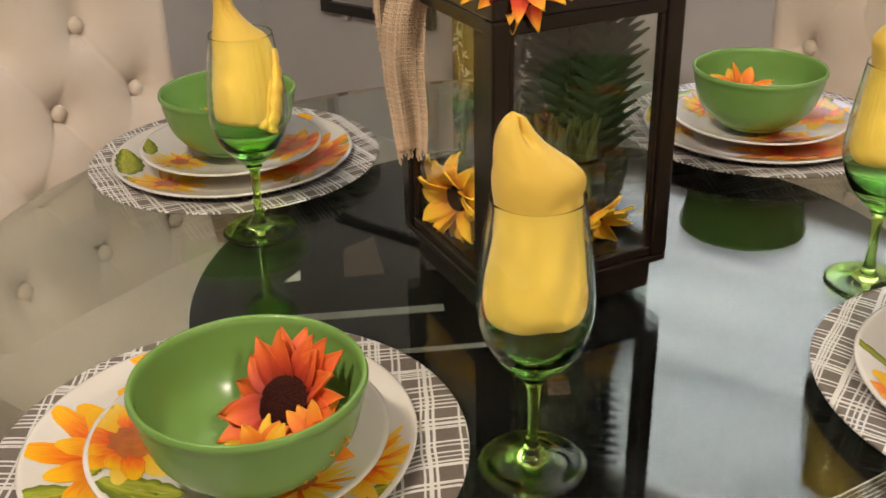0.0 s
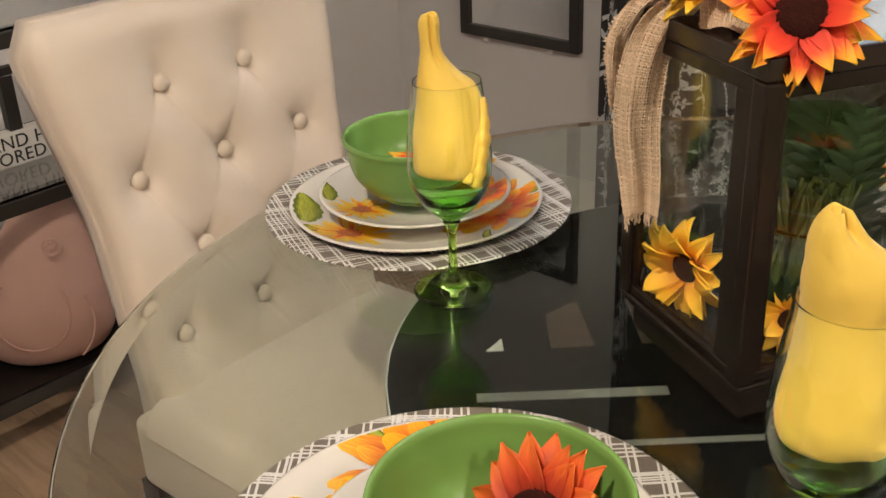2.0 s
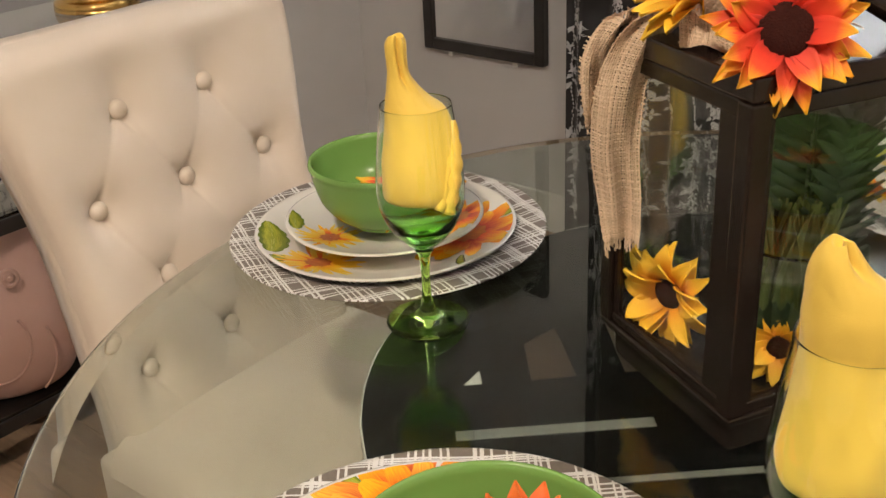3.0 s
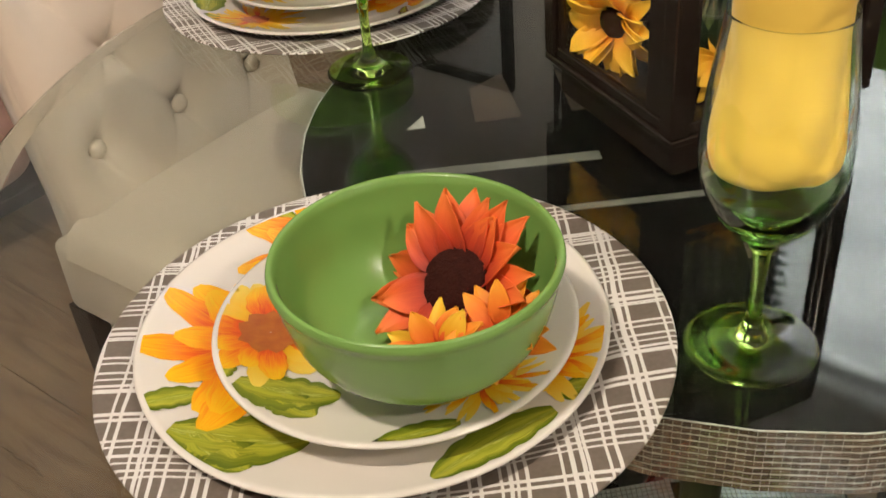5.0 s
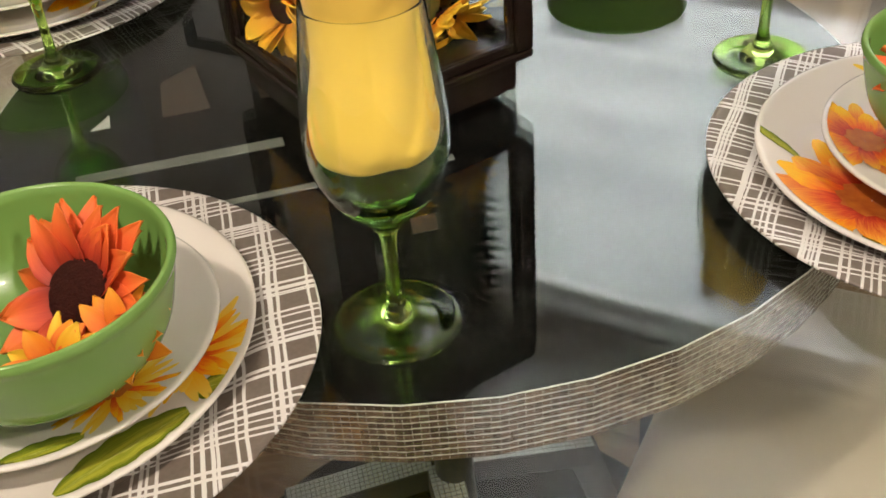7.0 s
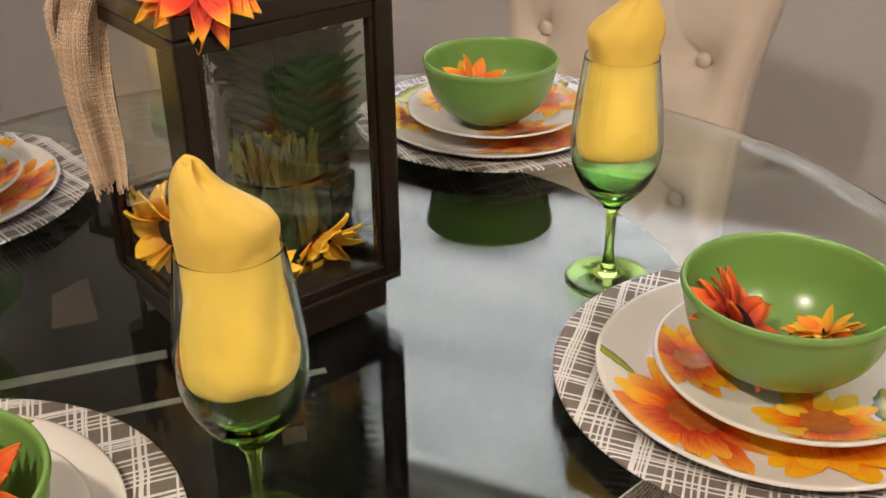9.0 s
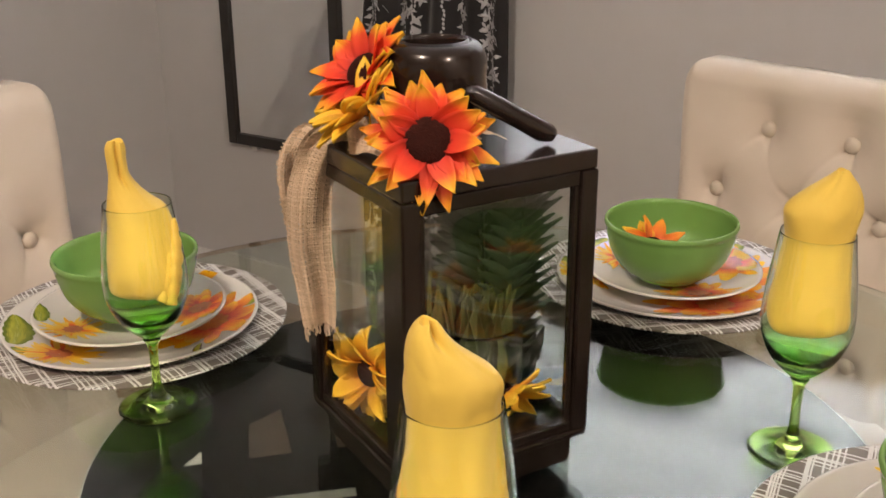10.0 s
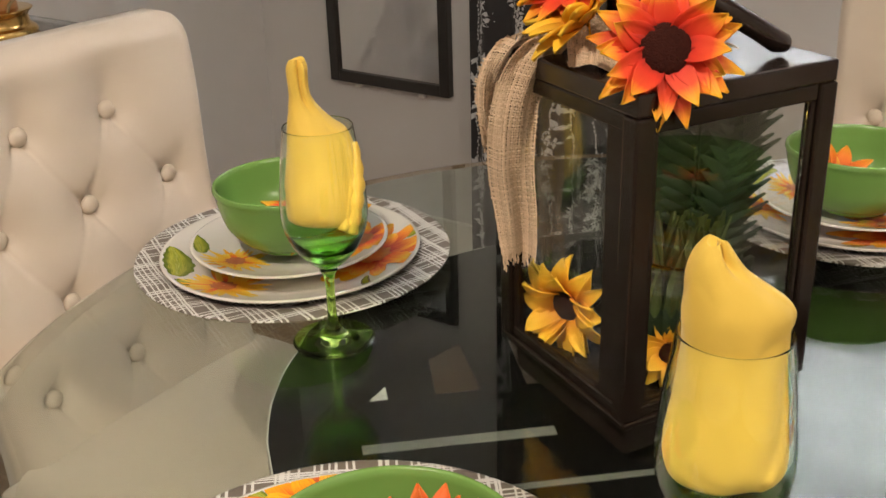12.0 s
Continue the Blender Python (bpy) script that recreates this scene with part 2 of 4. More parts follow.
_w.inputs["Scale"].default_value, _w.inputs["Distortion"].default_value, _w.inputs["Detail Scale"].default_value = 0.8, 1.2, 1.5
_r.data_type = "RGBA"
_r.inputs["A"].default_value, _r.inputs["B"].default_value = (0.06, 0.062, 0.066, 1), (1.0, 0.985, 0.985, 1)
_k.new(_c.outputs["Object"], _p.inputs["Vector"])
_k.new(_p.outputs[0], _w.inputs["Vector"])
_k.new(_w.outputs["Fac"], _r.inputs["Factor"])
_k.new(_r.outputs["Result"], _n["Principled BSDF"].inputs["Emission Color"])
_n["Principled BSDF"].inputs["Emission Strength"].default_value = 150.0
BLIND = bpy.data.materials.new("white_translucent_slat")
BLIND.use_nodes = True
_n, _k = BLIND.node_tree.nodes, BLIND.node_tree.links
_t = _n.new("ShaderNodeBsdfTranslucent")
_i, _v = _n.new("ShaderNodeObjectInfo"), _n.new("ShaderNodeMix")
_v.data_type = "RGBA"
_v.inputs["A"].default_value, _v.inputs["B"].default_value = (0.94, 0.95, 0.96, 1), (0.62, 0.63, 0.65, 1)
_k.new(_i.outputs["Random"], _v.inputs["Factor"])
_k.new(_v.outputs["Result"], _t.inputs["Color"])
_m = _n.new("ShaderNodeMixShader")
_m.inputs[0].default_value = 0.6
_n["Principled BSDF"].inputs["Base Color"].default_value = (0.80, 0.80, 0.79, 1)
_k.new(_n["Principled BSDF"].outputs[0], _m.inputs[1])
_k.new(_t.outputs[0], _m.inputs[2])
_k.new(_m.outputs[0], _n["Material Output"].inputs[0])


# ---- mesh tools ----
def mesh(name, bm, material, smooth=True):
    me = bpy.data.meshes.new(name)
    bm.normal_update()
    bm.to_mesh(me)
    bm.free()
    me.materials.append(material)
    for p in me.polygons:
        p.use_smooth = smooth
    return me


def part(name, bm, material, parent=None, label="", smooth=True, m=None):
    ob = new(name, mesh(name, bm, material, smooth) if isinstance(bm, bmesh.types.BMesh) else bm)
    if parent:
        ob.parent = parent
    if m is not None:
        ob.matrix_local = m
    return tagged(ob, label)


def thing(name, m, label, category, group="", kind=""):
    ob = new(name)
    ob.empty_display_size = 0.05
    ob.matrix_world = m
    return tagged(ob, label, category, group, kind)


def box(bm, lo, hi, bevel=0.0, m=None):
    r = bmesh.ops.create_cube(bm, size=1.0)
    vs = r["verts"]
    for v in vs:
        v.co = Vector([lo[i] + (v.co[i] + 0.5) * (hi[i] - lo[i]) for i in range(3)])
    if bevel:
        es = list({e for v in vs for e in v.link_edges})
        out = bmesh.ops.bevel(bm, geom=es, offset=bevel, segments=2, affect="EDGES", profile=0.5)
        vs = list({v for f in out["faces"] for v in f.verts} | {v for v in vs if v.is_valid})
    if m is not None:
        bmesh.ops.transform(bm, matrix=m, verts=[v for v in vs if v.is_valid])
    return bm


def boxed(lo, hi, bevel=0.0, m=None):
    return box(bmesh.new(), lo, hi, bevel, m)


def lathe(profile, n=64, closed=False):
    """A body of revolution round z: profile is a list of (radius, height)."""
    bm = bmesh.new()
    rings = []
    for r, z in profile:
        if r < 1e-6:
            rings.append([bm.verts.new((0, 0, z))])
        else:
            rings.append([bm.verts.new((r * math.cos(2 * math.pi * i / n), r * math.sin(2 * math.pi * i / n), z)) for i in range(n)])
    pairs = list(zip(rings, rings[1:])) + ([(rings[-1], rings[0])] if closed else [])
    for a, b in pairs:
        for i in range(n):
            j = (i + 1) % n
            if len(a) == 1 and len(b) == 1:
                continue
            if len(a) == 1:
                bm.faces.new((a[0], b[j], b[i]))
            elif len(b) == 1:
                bm.faces.new((a[i], a[j], b[0]))
            else:
                bm.faces.new((a[i], a[j], b[j], b[i]))
    bmesh.ops.recalc_face_normals(bm, faces=bm.faces)
    return bm


def smooth_profile(points, steps=6):
    """Catmull-Rom through the points of a profile."""
    out = []
    p = [points[0]] + list(points) + [points[-1]]
    for i in range(1, len(p) - 2):
        for s in range(steps):
            t = s / steps
            q = []
            for c in range(2):
                a, b, d, e = p[i - 1][c], p[i][c], p[i + 1][c], p[i + 2][c]
                q.append(0.5 * (2 * b + (d - a) * t + (2 * a - 5 * b + 4 * d - e) * t * t + (3 * b - a - 3 * d + e) * t ** 3))
            out.append((max(q[0], 0.0), q[1]))
    out.append(points[-1])
    return out


def tube(path, radius, n=10, taper=None):
    bm = bmesh.new()
    rings = []
    up = Vector((0.13, 0.21, 0.97))
    for i, p in enumerate(path):
        d = (Vector(path[min(i + 1, len(path) - 1)]) - Vector(path[max(i - 1, 0)])).normalized()
        x = d.cross(up).normalized()
        y = d.cross(x)
        r = radius * (taper[i] if taper else 1)
        rings.append([bm.verts.new(Vector(p) + r * (math.cos(2 * math.pi * k / n) * x + math.sin(2 * math.pi * k / n) * y)) for k in range(n)])
    for a, b in zip(rings, rings[1:]):
        for i in range(n):
            bm.faces.new((a[i], a[(i + 1) % n], b[(i + 1) % n], b[i]))
    bm.faces.new(rings[0][::-1])
    bm.faces.new(rings[-1])
    bmesh.ops.recalc_face_normals(bm, faces=bm.faces)
    return bm


def sheet(nu, nv, place, thick=0.0):
    """A grid of nu by nv cells; place(u, v) gives its points. The UV map holds u and v. thick gives it a second side."""
    bm = bmesh.new()
    uv = bm.loops.layers.uv.new("UVMap")
    vs = [[bm.verts.new(place(i / nu, j / nv)) for j in range(nv + 1)] for i in range(nu + 1)]
    for i in range(nu):
        for j in range(nv):
            f = bm.faces.new((vs[i][j], vs[i + 1][j], vs[i + 1][j + 1], vs[i][j + 1]))
            for loop, (a, b) in zip(f.loops, ((i, j), (i + 1, j), (i + 1, j + 1), (i, j + 1))):
                loop[uv].uv = (a / nu, b / nv)
    if thick:
        bm.normal_update()
        under = [[bm.verts.new(v.co - v.normal * thick) for v in row] for row in vs]
        def close(corners, params):
            g = bm.faces.new(corners)
            for loop, p in zip(g.loops, params):
                loop[uv].uv = p
        for i in range(nu):
            for j in range(nv):
                c = ((i, j), (i, j + 1), (i + 1, j + 1), (i + 1, j))
                close([under[a][b] for a, b in c], [(a / nu, b / nv) for a, b in c])
        rim = [(i, 0) for i in range(nu)] + [(nu, j) for j in range(nv)] + [(i, nv) for i in range(nu, 0, -1)] + [(0, j) for j in range(nv, 0, -1)]
        for (a, b), (c, d) in zip(rim, rim[1:] + rim[:1]):
            close((vs[c][d], vs[a][b], under[a][b], under[c][d]), [(c / nu, d / nv), (a / nu, b / nv), (a / nu, b / nv), (c / nu, d / nv)])
    return bm


# ---- structure ----
WIDE, DEEP, THICK = 4.2, 4.6, 0.12
WIN_A, WIN_B, WIN_LO, WIN_HI = 1.08, 2.30, 1.34, 2.238


def room_mesh(name, boxes, material, label, category, bevel=0.0, parent=None):
    bm = bmesh.new()
    for lo, hi in boxes:
        box(bm, lo, hi, bevel)
    ob = part(name, bm, material, parent, label, smooth=False)
    if parent is None:
        ob.matrix_world = ROOM
        tagged(ob, label, category, kind="structure")
    return ob


room_mesh("wall_window", [((-THICK, 0, 0), (WIN_A, THICK, CEIL)), ((WIN_B, 0, 0), (WIDE + THICK, THICK, CEIL)),
                          ((WIN_A, 0, 0), (WIN_B, THICK, WIN_LO)), ((WIN_A, 0, WIN_HI), (WIN_B, THICK, CEIL))], WALL, "smooth grey painted wall with a window in it", "wall")
room_mesh("wall_console", [((-THICK, -DEEP, 0), (0, 0, CEIL))], WALL, "smooth grey painted wall behind the console", "wall")
room_mesh("wall_right", [((WIDE, -DEEP, 0), (WIDE + THICK, 0, CEIL))], WALL, "smooth grey painted side wall", "wall")
room_mesh("wall_rear", [((-THICK, -DEEP - THICK, 0), (WIDE + THICK, -DEEP, CEIL))], WALL, "smooth grey painted rear wall", "wall")
room_mesh("ceiling", [((-THICK, -DEEP - THICK, CEIL), (WIDE + THICK, THICK, CEIL + 0.1))], CEILING, "flat white painted ceiling", "ceiling")
for k, (lo, hi) in enumerate((((0, -0.055, CEIL - 0.075), (WIDE, 0, CEIL)), ((0, -DEEP, CEIL - 0.075), (0.055, -0.055, CEIL)))):
    bm = bmesh.new()
    box(bm, lo, hi, 0.006)
    x = ((0, -0.03, CEIL - 0.10), (WIDE, 0, CEIL - 0.075)) if k == 0 else ((0, -DEEP, CEIL - 0.10), (0.03, -0.03, CEIL - 0.075))
    box(bm, *x, 0.004)
    tagged(part("crown_trim", bm, TRIM, None, smooth=False), "white painted crown moulding under the ceiling", "trim", kind="structure").matrix_world = ROOM
for lo, hi in (((0.015, -0.015, 0), (WIDE, 0, 0.11)), ((0, -DEEP, 0), (0.015, 0, 0.11))):
    tagged(part("baseboard", boxed(lo, hi, 0.004), TRIM, None, smooth=False), "white painted baseboard along the wall", "baseboard", kind="structure").matrix_world = ROOM

# window with a closed white blind
win = thing("window_1", ROOM, "window closed by a pale venetian blind in daylight", "window", kind="structure")
bm = bmesh.new()
for lo, hi in (((WIN_A, 0.03, WIN_LO), (WIN_A + 0.045, 0.09, WIN_HI)), ((WIN_B - 0.045, 0.03, WIN_LO), (WIN_B, 0.09, WIN_HI)),
               ((WIN_A + 0.045, 0.03, WIN_LO), (WIN_B - 0.045, 0.09, WIN_LO + 0.012)), ((WIN_A + 0.045, 0.07, WIN_HI - 0.012), (WIN_B - 0.045, 0.09, WIN_HI))):
    box(bm, lo, hi, 0.003)
part("window_frame", bm, TRIM, win, smooth=False)
part("window_sill", boxed((WIN_A - 0.04, -0.03, WIN_LO - 0.145), (WIN_B + 0.35, -0.0005, WIN_LO - 0.128), 0.004), TRIM, win, smooth=False)
part("bottom_rail", boxed((WIN_A + 0.01, -0.006, WIN_LO - 0.016), (WIN_B + 0.35, -0.002, WIN_LO - 0.001), 0.001), TRIM, win, smooth=False)
pane = part("pane", boxed((WIN_A + 0.045, 0.06, WIN_LO + 0.012), (WIN_B - 0.045, 0.064, WIN_HI - 0.002)), PANE, win, smooth=False)
pane.visible_shadow = False
sl = boxed((WIN_A + 0.01, -0.013, -0.0008), (WIN_B - 0.01, 0.013, 0.0008))
slat = mesh("slat", sl, BLIND, False)
count = 39
for i in range(count):
    part("slat", slat, None, win, m=pose(0, 0.012, WIN_LO + 0.012 + i * 0.0225, -64 + 5 * math.sin(i * 2.3)))
sky_card = tagged(part("backdrop", boxed((WIN_A - 0.3, THICK + 0.002, WIN_LO - 0.3), (WIN_B + 0.3, THICK + 0.012, WIN_HI + 0.3)), DAYLIGHT, None, smooth=False), "glowing daylight card outside the window with diagonal shade bands painted in", "backdrop", kind="structure")
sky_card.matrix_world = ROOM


# ---- ceiling lamps, unseen, added round the two warm lights ----
def ceiling_lamp(p):
    ob = thing("ceiling_lamp", Matrix.Translation((p.x, p.y, CEIL)), "unseen round flush ceiling lamp, added with a warm lit diffuser", "lamp", "ceiling lamps")
    part("diffuser", lathe([(0.0, -0.10), (0.06, -0.095), (0.11, -0.075), (0.14, -0.035), (0.14, -0.02), (0.0, -0.02)], 40), LAMPWHITE, ob)
    part("rim", lathe([(0.145, -0.03), (0.16, -0.028), (0.16, 0.0), (0.145, 0.0)], 40, True), BRASS, ob)
    return ob


for p in (LAMP_A, LAMP_B):
    ceiling_lamp(p)

# ---- tall mirror and curtain on the window wall ----
mir = thing("wall_mirror", ROOM @ pose(0.265, 0, 0.465), "tall narrow mirror in a black frame hung on the wall", "mirror")
MW, MH = 0.395, 1.25
bm = bmesh.new()
for lo, hi in (((0, -0.028, 0), (0.03, -0.004, MH)), ((MW - 0.03, -0.028, 0), (MW, -0.004, MH)), ((0.03, -0.028, 0), (MW - 0.03, -0.004, 0.03)), ((0.03, -0.028, MH - 0.03), (MW - 0.03, -0.004, MH))):
    box(bm, lo, hi, 0.003)
part("frame", bm, BLACK, mir, smooth=False)
part("mirror_glass", boxed((0.03, -0.018, 0.03), (MW - 0.03, -0.006, MH - 0.03)), LOOKING, mir, smooth=False)
for x in (0.085, 0.30):
    part("clip", boxed((x - 0.008, -0.02, -0.014), (x + 0.008, -0.002, 0.004), 0.002), TRIM, mir, smooth=False)

cur = thing("curtain", ROOM @ pose(0, -0.06, 0), "black curtain printed with pale flowering branches", "curtain")
CUR_L, CUR_R, CUR_TOP, CUR_BOT = 0.815, 1.165, 2.245, 0.03


def curtain_at(u, v, off=0.0):
    z = CUR_TOP + (CUR_BOT - CUR_TOP) * v
    spread = 0.07 * min(1, max(0, (1.35 - z) / 0.6))
    x = CUR_L - spread + (CUR_R - CUR_L + spread) * u
    y = 0.014 * math.sin(u * 31) + 0.008 * math.sin(u * 17 + v * 3) - off
    return Vector((x, y, z))


part("cloth", sheet(90, 40, curtain_at, 0.002), CURTAIN, cur)
rng = random.Random(4)
bm = bmesh.new()


def print_leaf(u, v, ang, size):
    pts = []
    for du, dv in ((0, 0), (0.45, 0.22), (1, 0), (0.45, -0.22)):
        x, z = (du * math.cos(ang) - dv * math.sin(ang)) * size, (du * math.sin(ang) + dv * math.cos(ang)) * size
        pts.append(bm.verts.new(curtain_at(min(max(u + x / 0.4, 0.005), 0.995), min(max(v - z / 2.25, 0), 1), 0.004)))
    bm.faces.new(pts)


for stem in range(8):
    u, v = 0.05 + stem * 0.128 + rng.uniform(-0.03, 0.03), 0.12 + rng.random() * 0.1
    while v < 0.97:
        v += 0.0045
        u = min(max(u + rng.uniform(-0.008, 0.008), 0.03), 0.97)
        print_leaf(u, v, -math.pi / 2 + rng.uniform(-0.3, 0.3), 0.011)
        if rng.random() < 0.8 and (v * 7 + stem * 0.37) % 1.0 < 0.72:
            a = rng.choice((-0.5, math.pi + 0.5)) + rng.uniform(-0.7, 0.7)
            print_leaf(u, v, a, rng.uniform(0.014, 0.034))
            if rng.random() < 0.5:
                for q in range(4):
                    print_leaf(u + math.cos(a) * 0.03, v - math.sin(a) * 0.004, q * 1.6 + a, 0.016)
part("floral_print", bm, PRINTWHITE, cur, "pale grey printed branches", False)
part("curtain_rod", tube([(CUR_L - 0.1, 0.0, CUR_TOP + 0.015), (2.75, 0.0, CUR_TOP + 0.015)], 0.011), TRIM, cur, "white curtain rod")

# ---- dining table ----
TX, TY, TOP, RT = 0.14, 0.928, 0.76, 0.592
RD = 0.341
tab = thing("dining_table", pose(TX, TY, 0), "round clear glass dining table on a black mosaic-trimmed pedestal", "table")
top = part("glass_top", lathe([(0.0, TOP), (RT - 0.028, TOP), (RT - 0.003, TOP - 0.004), (RT, TOP - 0.006), (RT, TOP - 0.010), (RT - 0.003, TOP - 0.012), (0.0, TOP - 0.012)], 160), CLEAR, tab, "clear bevelled glass top", False)
top.visible_shadow = False
part("support_disc", lathe([(0.0, 0.743), (RD - 0.0004, 0.743), (RD - 0.0004, 0.697), (0.0, 0.697)], 160), BLACKSATIN, tab, "black glossy support disc", False)
for k in range(4):
    a = k * math.pi / 2 - 1.36
    part("spacer", lathe([(0.0, 0.7465), (0.0055, 0.7465), (0.0065, 0.7455), (0.0065, 0.743), (0.0, 0.743)], 20), BLACKSATIN, tab, m=pose(0.284 * math.cos(a), 0.284 * math.sin(a), 0))
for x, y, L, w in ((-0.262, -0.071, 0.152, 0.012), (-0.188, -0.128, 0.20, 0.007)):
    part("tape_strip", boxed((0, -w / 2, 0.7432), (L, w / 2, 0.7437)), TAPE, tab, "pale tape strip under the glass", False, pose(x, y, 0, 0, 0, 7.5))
# one white triangle and three brown patches, thin pieces laid on the disc
for name, material, label, corners in (("white_triangle", PALEMARK, "small white triangle under the glass", [(-0.26, -0.001), (-0.245, 0.001), (-0.248, 0.021)]),
                                      ("brown_patch", DULLBROWN, "dull brown patch under the glass", [(-0.205, 0.007), (-0.168, 0.013), (-0.184, 0.091), (-0.211, 0.064)]), ("brown_patch", DULLBROWN, "dull brown patch under the glass", [(-0.128, 0.019), (-0.106, 0.022), (-0.123, 0.064), (-0.139, 0.097)]),
                                      ("brown_patch", DULLBROWN, "small brown patch under the glass", [(-0.029, -0.187), (-0.012, -0.185), (-0.012, -0.167), (-0.029, -0.170)])):
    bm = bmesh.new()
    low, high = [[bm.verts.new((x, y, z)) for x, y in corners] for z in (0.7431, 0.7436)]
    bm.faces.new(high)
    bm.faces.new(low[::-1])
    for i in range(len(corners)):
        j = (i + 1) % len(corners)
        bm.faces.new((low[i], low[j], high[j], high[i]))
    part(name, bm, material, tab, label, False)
SEG = 40
tilt = random.Random(3)
verts, faces = [], []
for s in range(SEG):
    a0, a1 = 2 * math.pi * s / SEG, 2 * math.pi * (s + 1) / SEG
    c0, c1 = Vector((math.cos(a0), math.sin(a0), 0)) * (RD + 0.002), Vector((math.cos(a1), math.sin(a1), 0)) * (RD + 0.002)
    cols, rows = 11, 10
    for i in range(cols):
        for j in range(rows):
            f0, f1 = (i + 0.018) / cols, (i + 0.982) / cols
            z0, z1 = 0.697 + (j + 0.10) * 0.046 / rows, 0.697 + (j + 0.90) * 0.046 / rows
            n = ((c0 + c1) / 2).normalized()
            lean = [tilt.uniform(-0.0003, 0.0003) for _ in range(4)]
            b = len(verts)
            verts += [c0.lerp(c1, f0) + Vector((0, 0, z0)) + n * lean[0], c0.lerp(c1, f1) + Vector((0, 0, z0)) + n * lean[1],
                      c0.lerp(c1, f1) + Vector((0, 0, z1)) + n * lean[2], c0.lerp(c1, f0) + Vector((0, 0, z1)) + n * lean[3]]
            faces.append((b, b + 1, b + 2, b + 3))
me = bpy.data.meshes.new("mosaic_tiles")
me.from_pydata([tuple(v) for v in verts], [], faces)
me.materials.append(MIRROR)
band = part("mosaic_band", lathe([(RD + 0.0016, 0.6975), (RD + 0.0016, 0.7425), (RD + 0.0006, 0.7425), (RD + 0.0006, 0.6975)], SEG, True), GROUT, tab, "grey grouted band", False)
tagged(part("mosaic_tiles", me, None, band, "tiny square mirror tiles"), kind="stuff")
part("column", lathe([(0.0, 0.697), (0.035, 0.697), (0.025, 0.45), (0.02, 0.31), (0.03, 0.05), (0.0, 0.05)], 24), BLACK, tab)
for k in range(4):
    m = pose(-0.012, 0.018, 0.30, 0, 7, 5 + 90 * k)
    arm = part("arm", boxed((0.012, -0.018, -0.03), (0.17, 0.018, -0.001), 0.002), BLACK, tab, smooth=False, m=m)
    bm = bmesh.new()
    for i in range(30):
        for j in range(6):
            x0, y0 = 0.012 + i * 0.0052, -0.017 + j * 0.00567
            bm.faces.new([bm.verts.new(p) for p in ((x0, y0, 0), (x0 + 0.0046, y0, 0), (x0 + 0.0046, y0 + 0.005, 0), (x0, y0 + 0.005, 0))])
    tagged(part("mosaic_tiles", bm, LITARMTILE, arm, "tiny square mirror tiles", False), kind="stuff")
    part("leg", tube([(0.155, 0, 0.27), (0.19, 0, 0.15), (0.25, 0, 0.02)], 0.018, 8), BLACK, tab, m=pose(-0.012, 0.018, 0, 0, 0, 5 + 90 * k))
part("base_plate", lathe([(0.0, 0.05), (0.30, 0.045), (0.31, 0.035), (0.31, 0.0), (0.0, 0.0)], 64), BLACKGLOSS, tab, smooth=False)


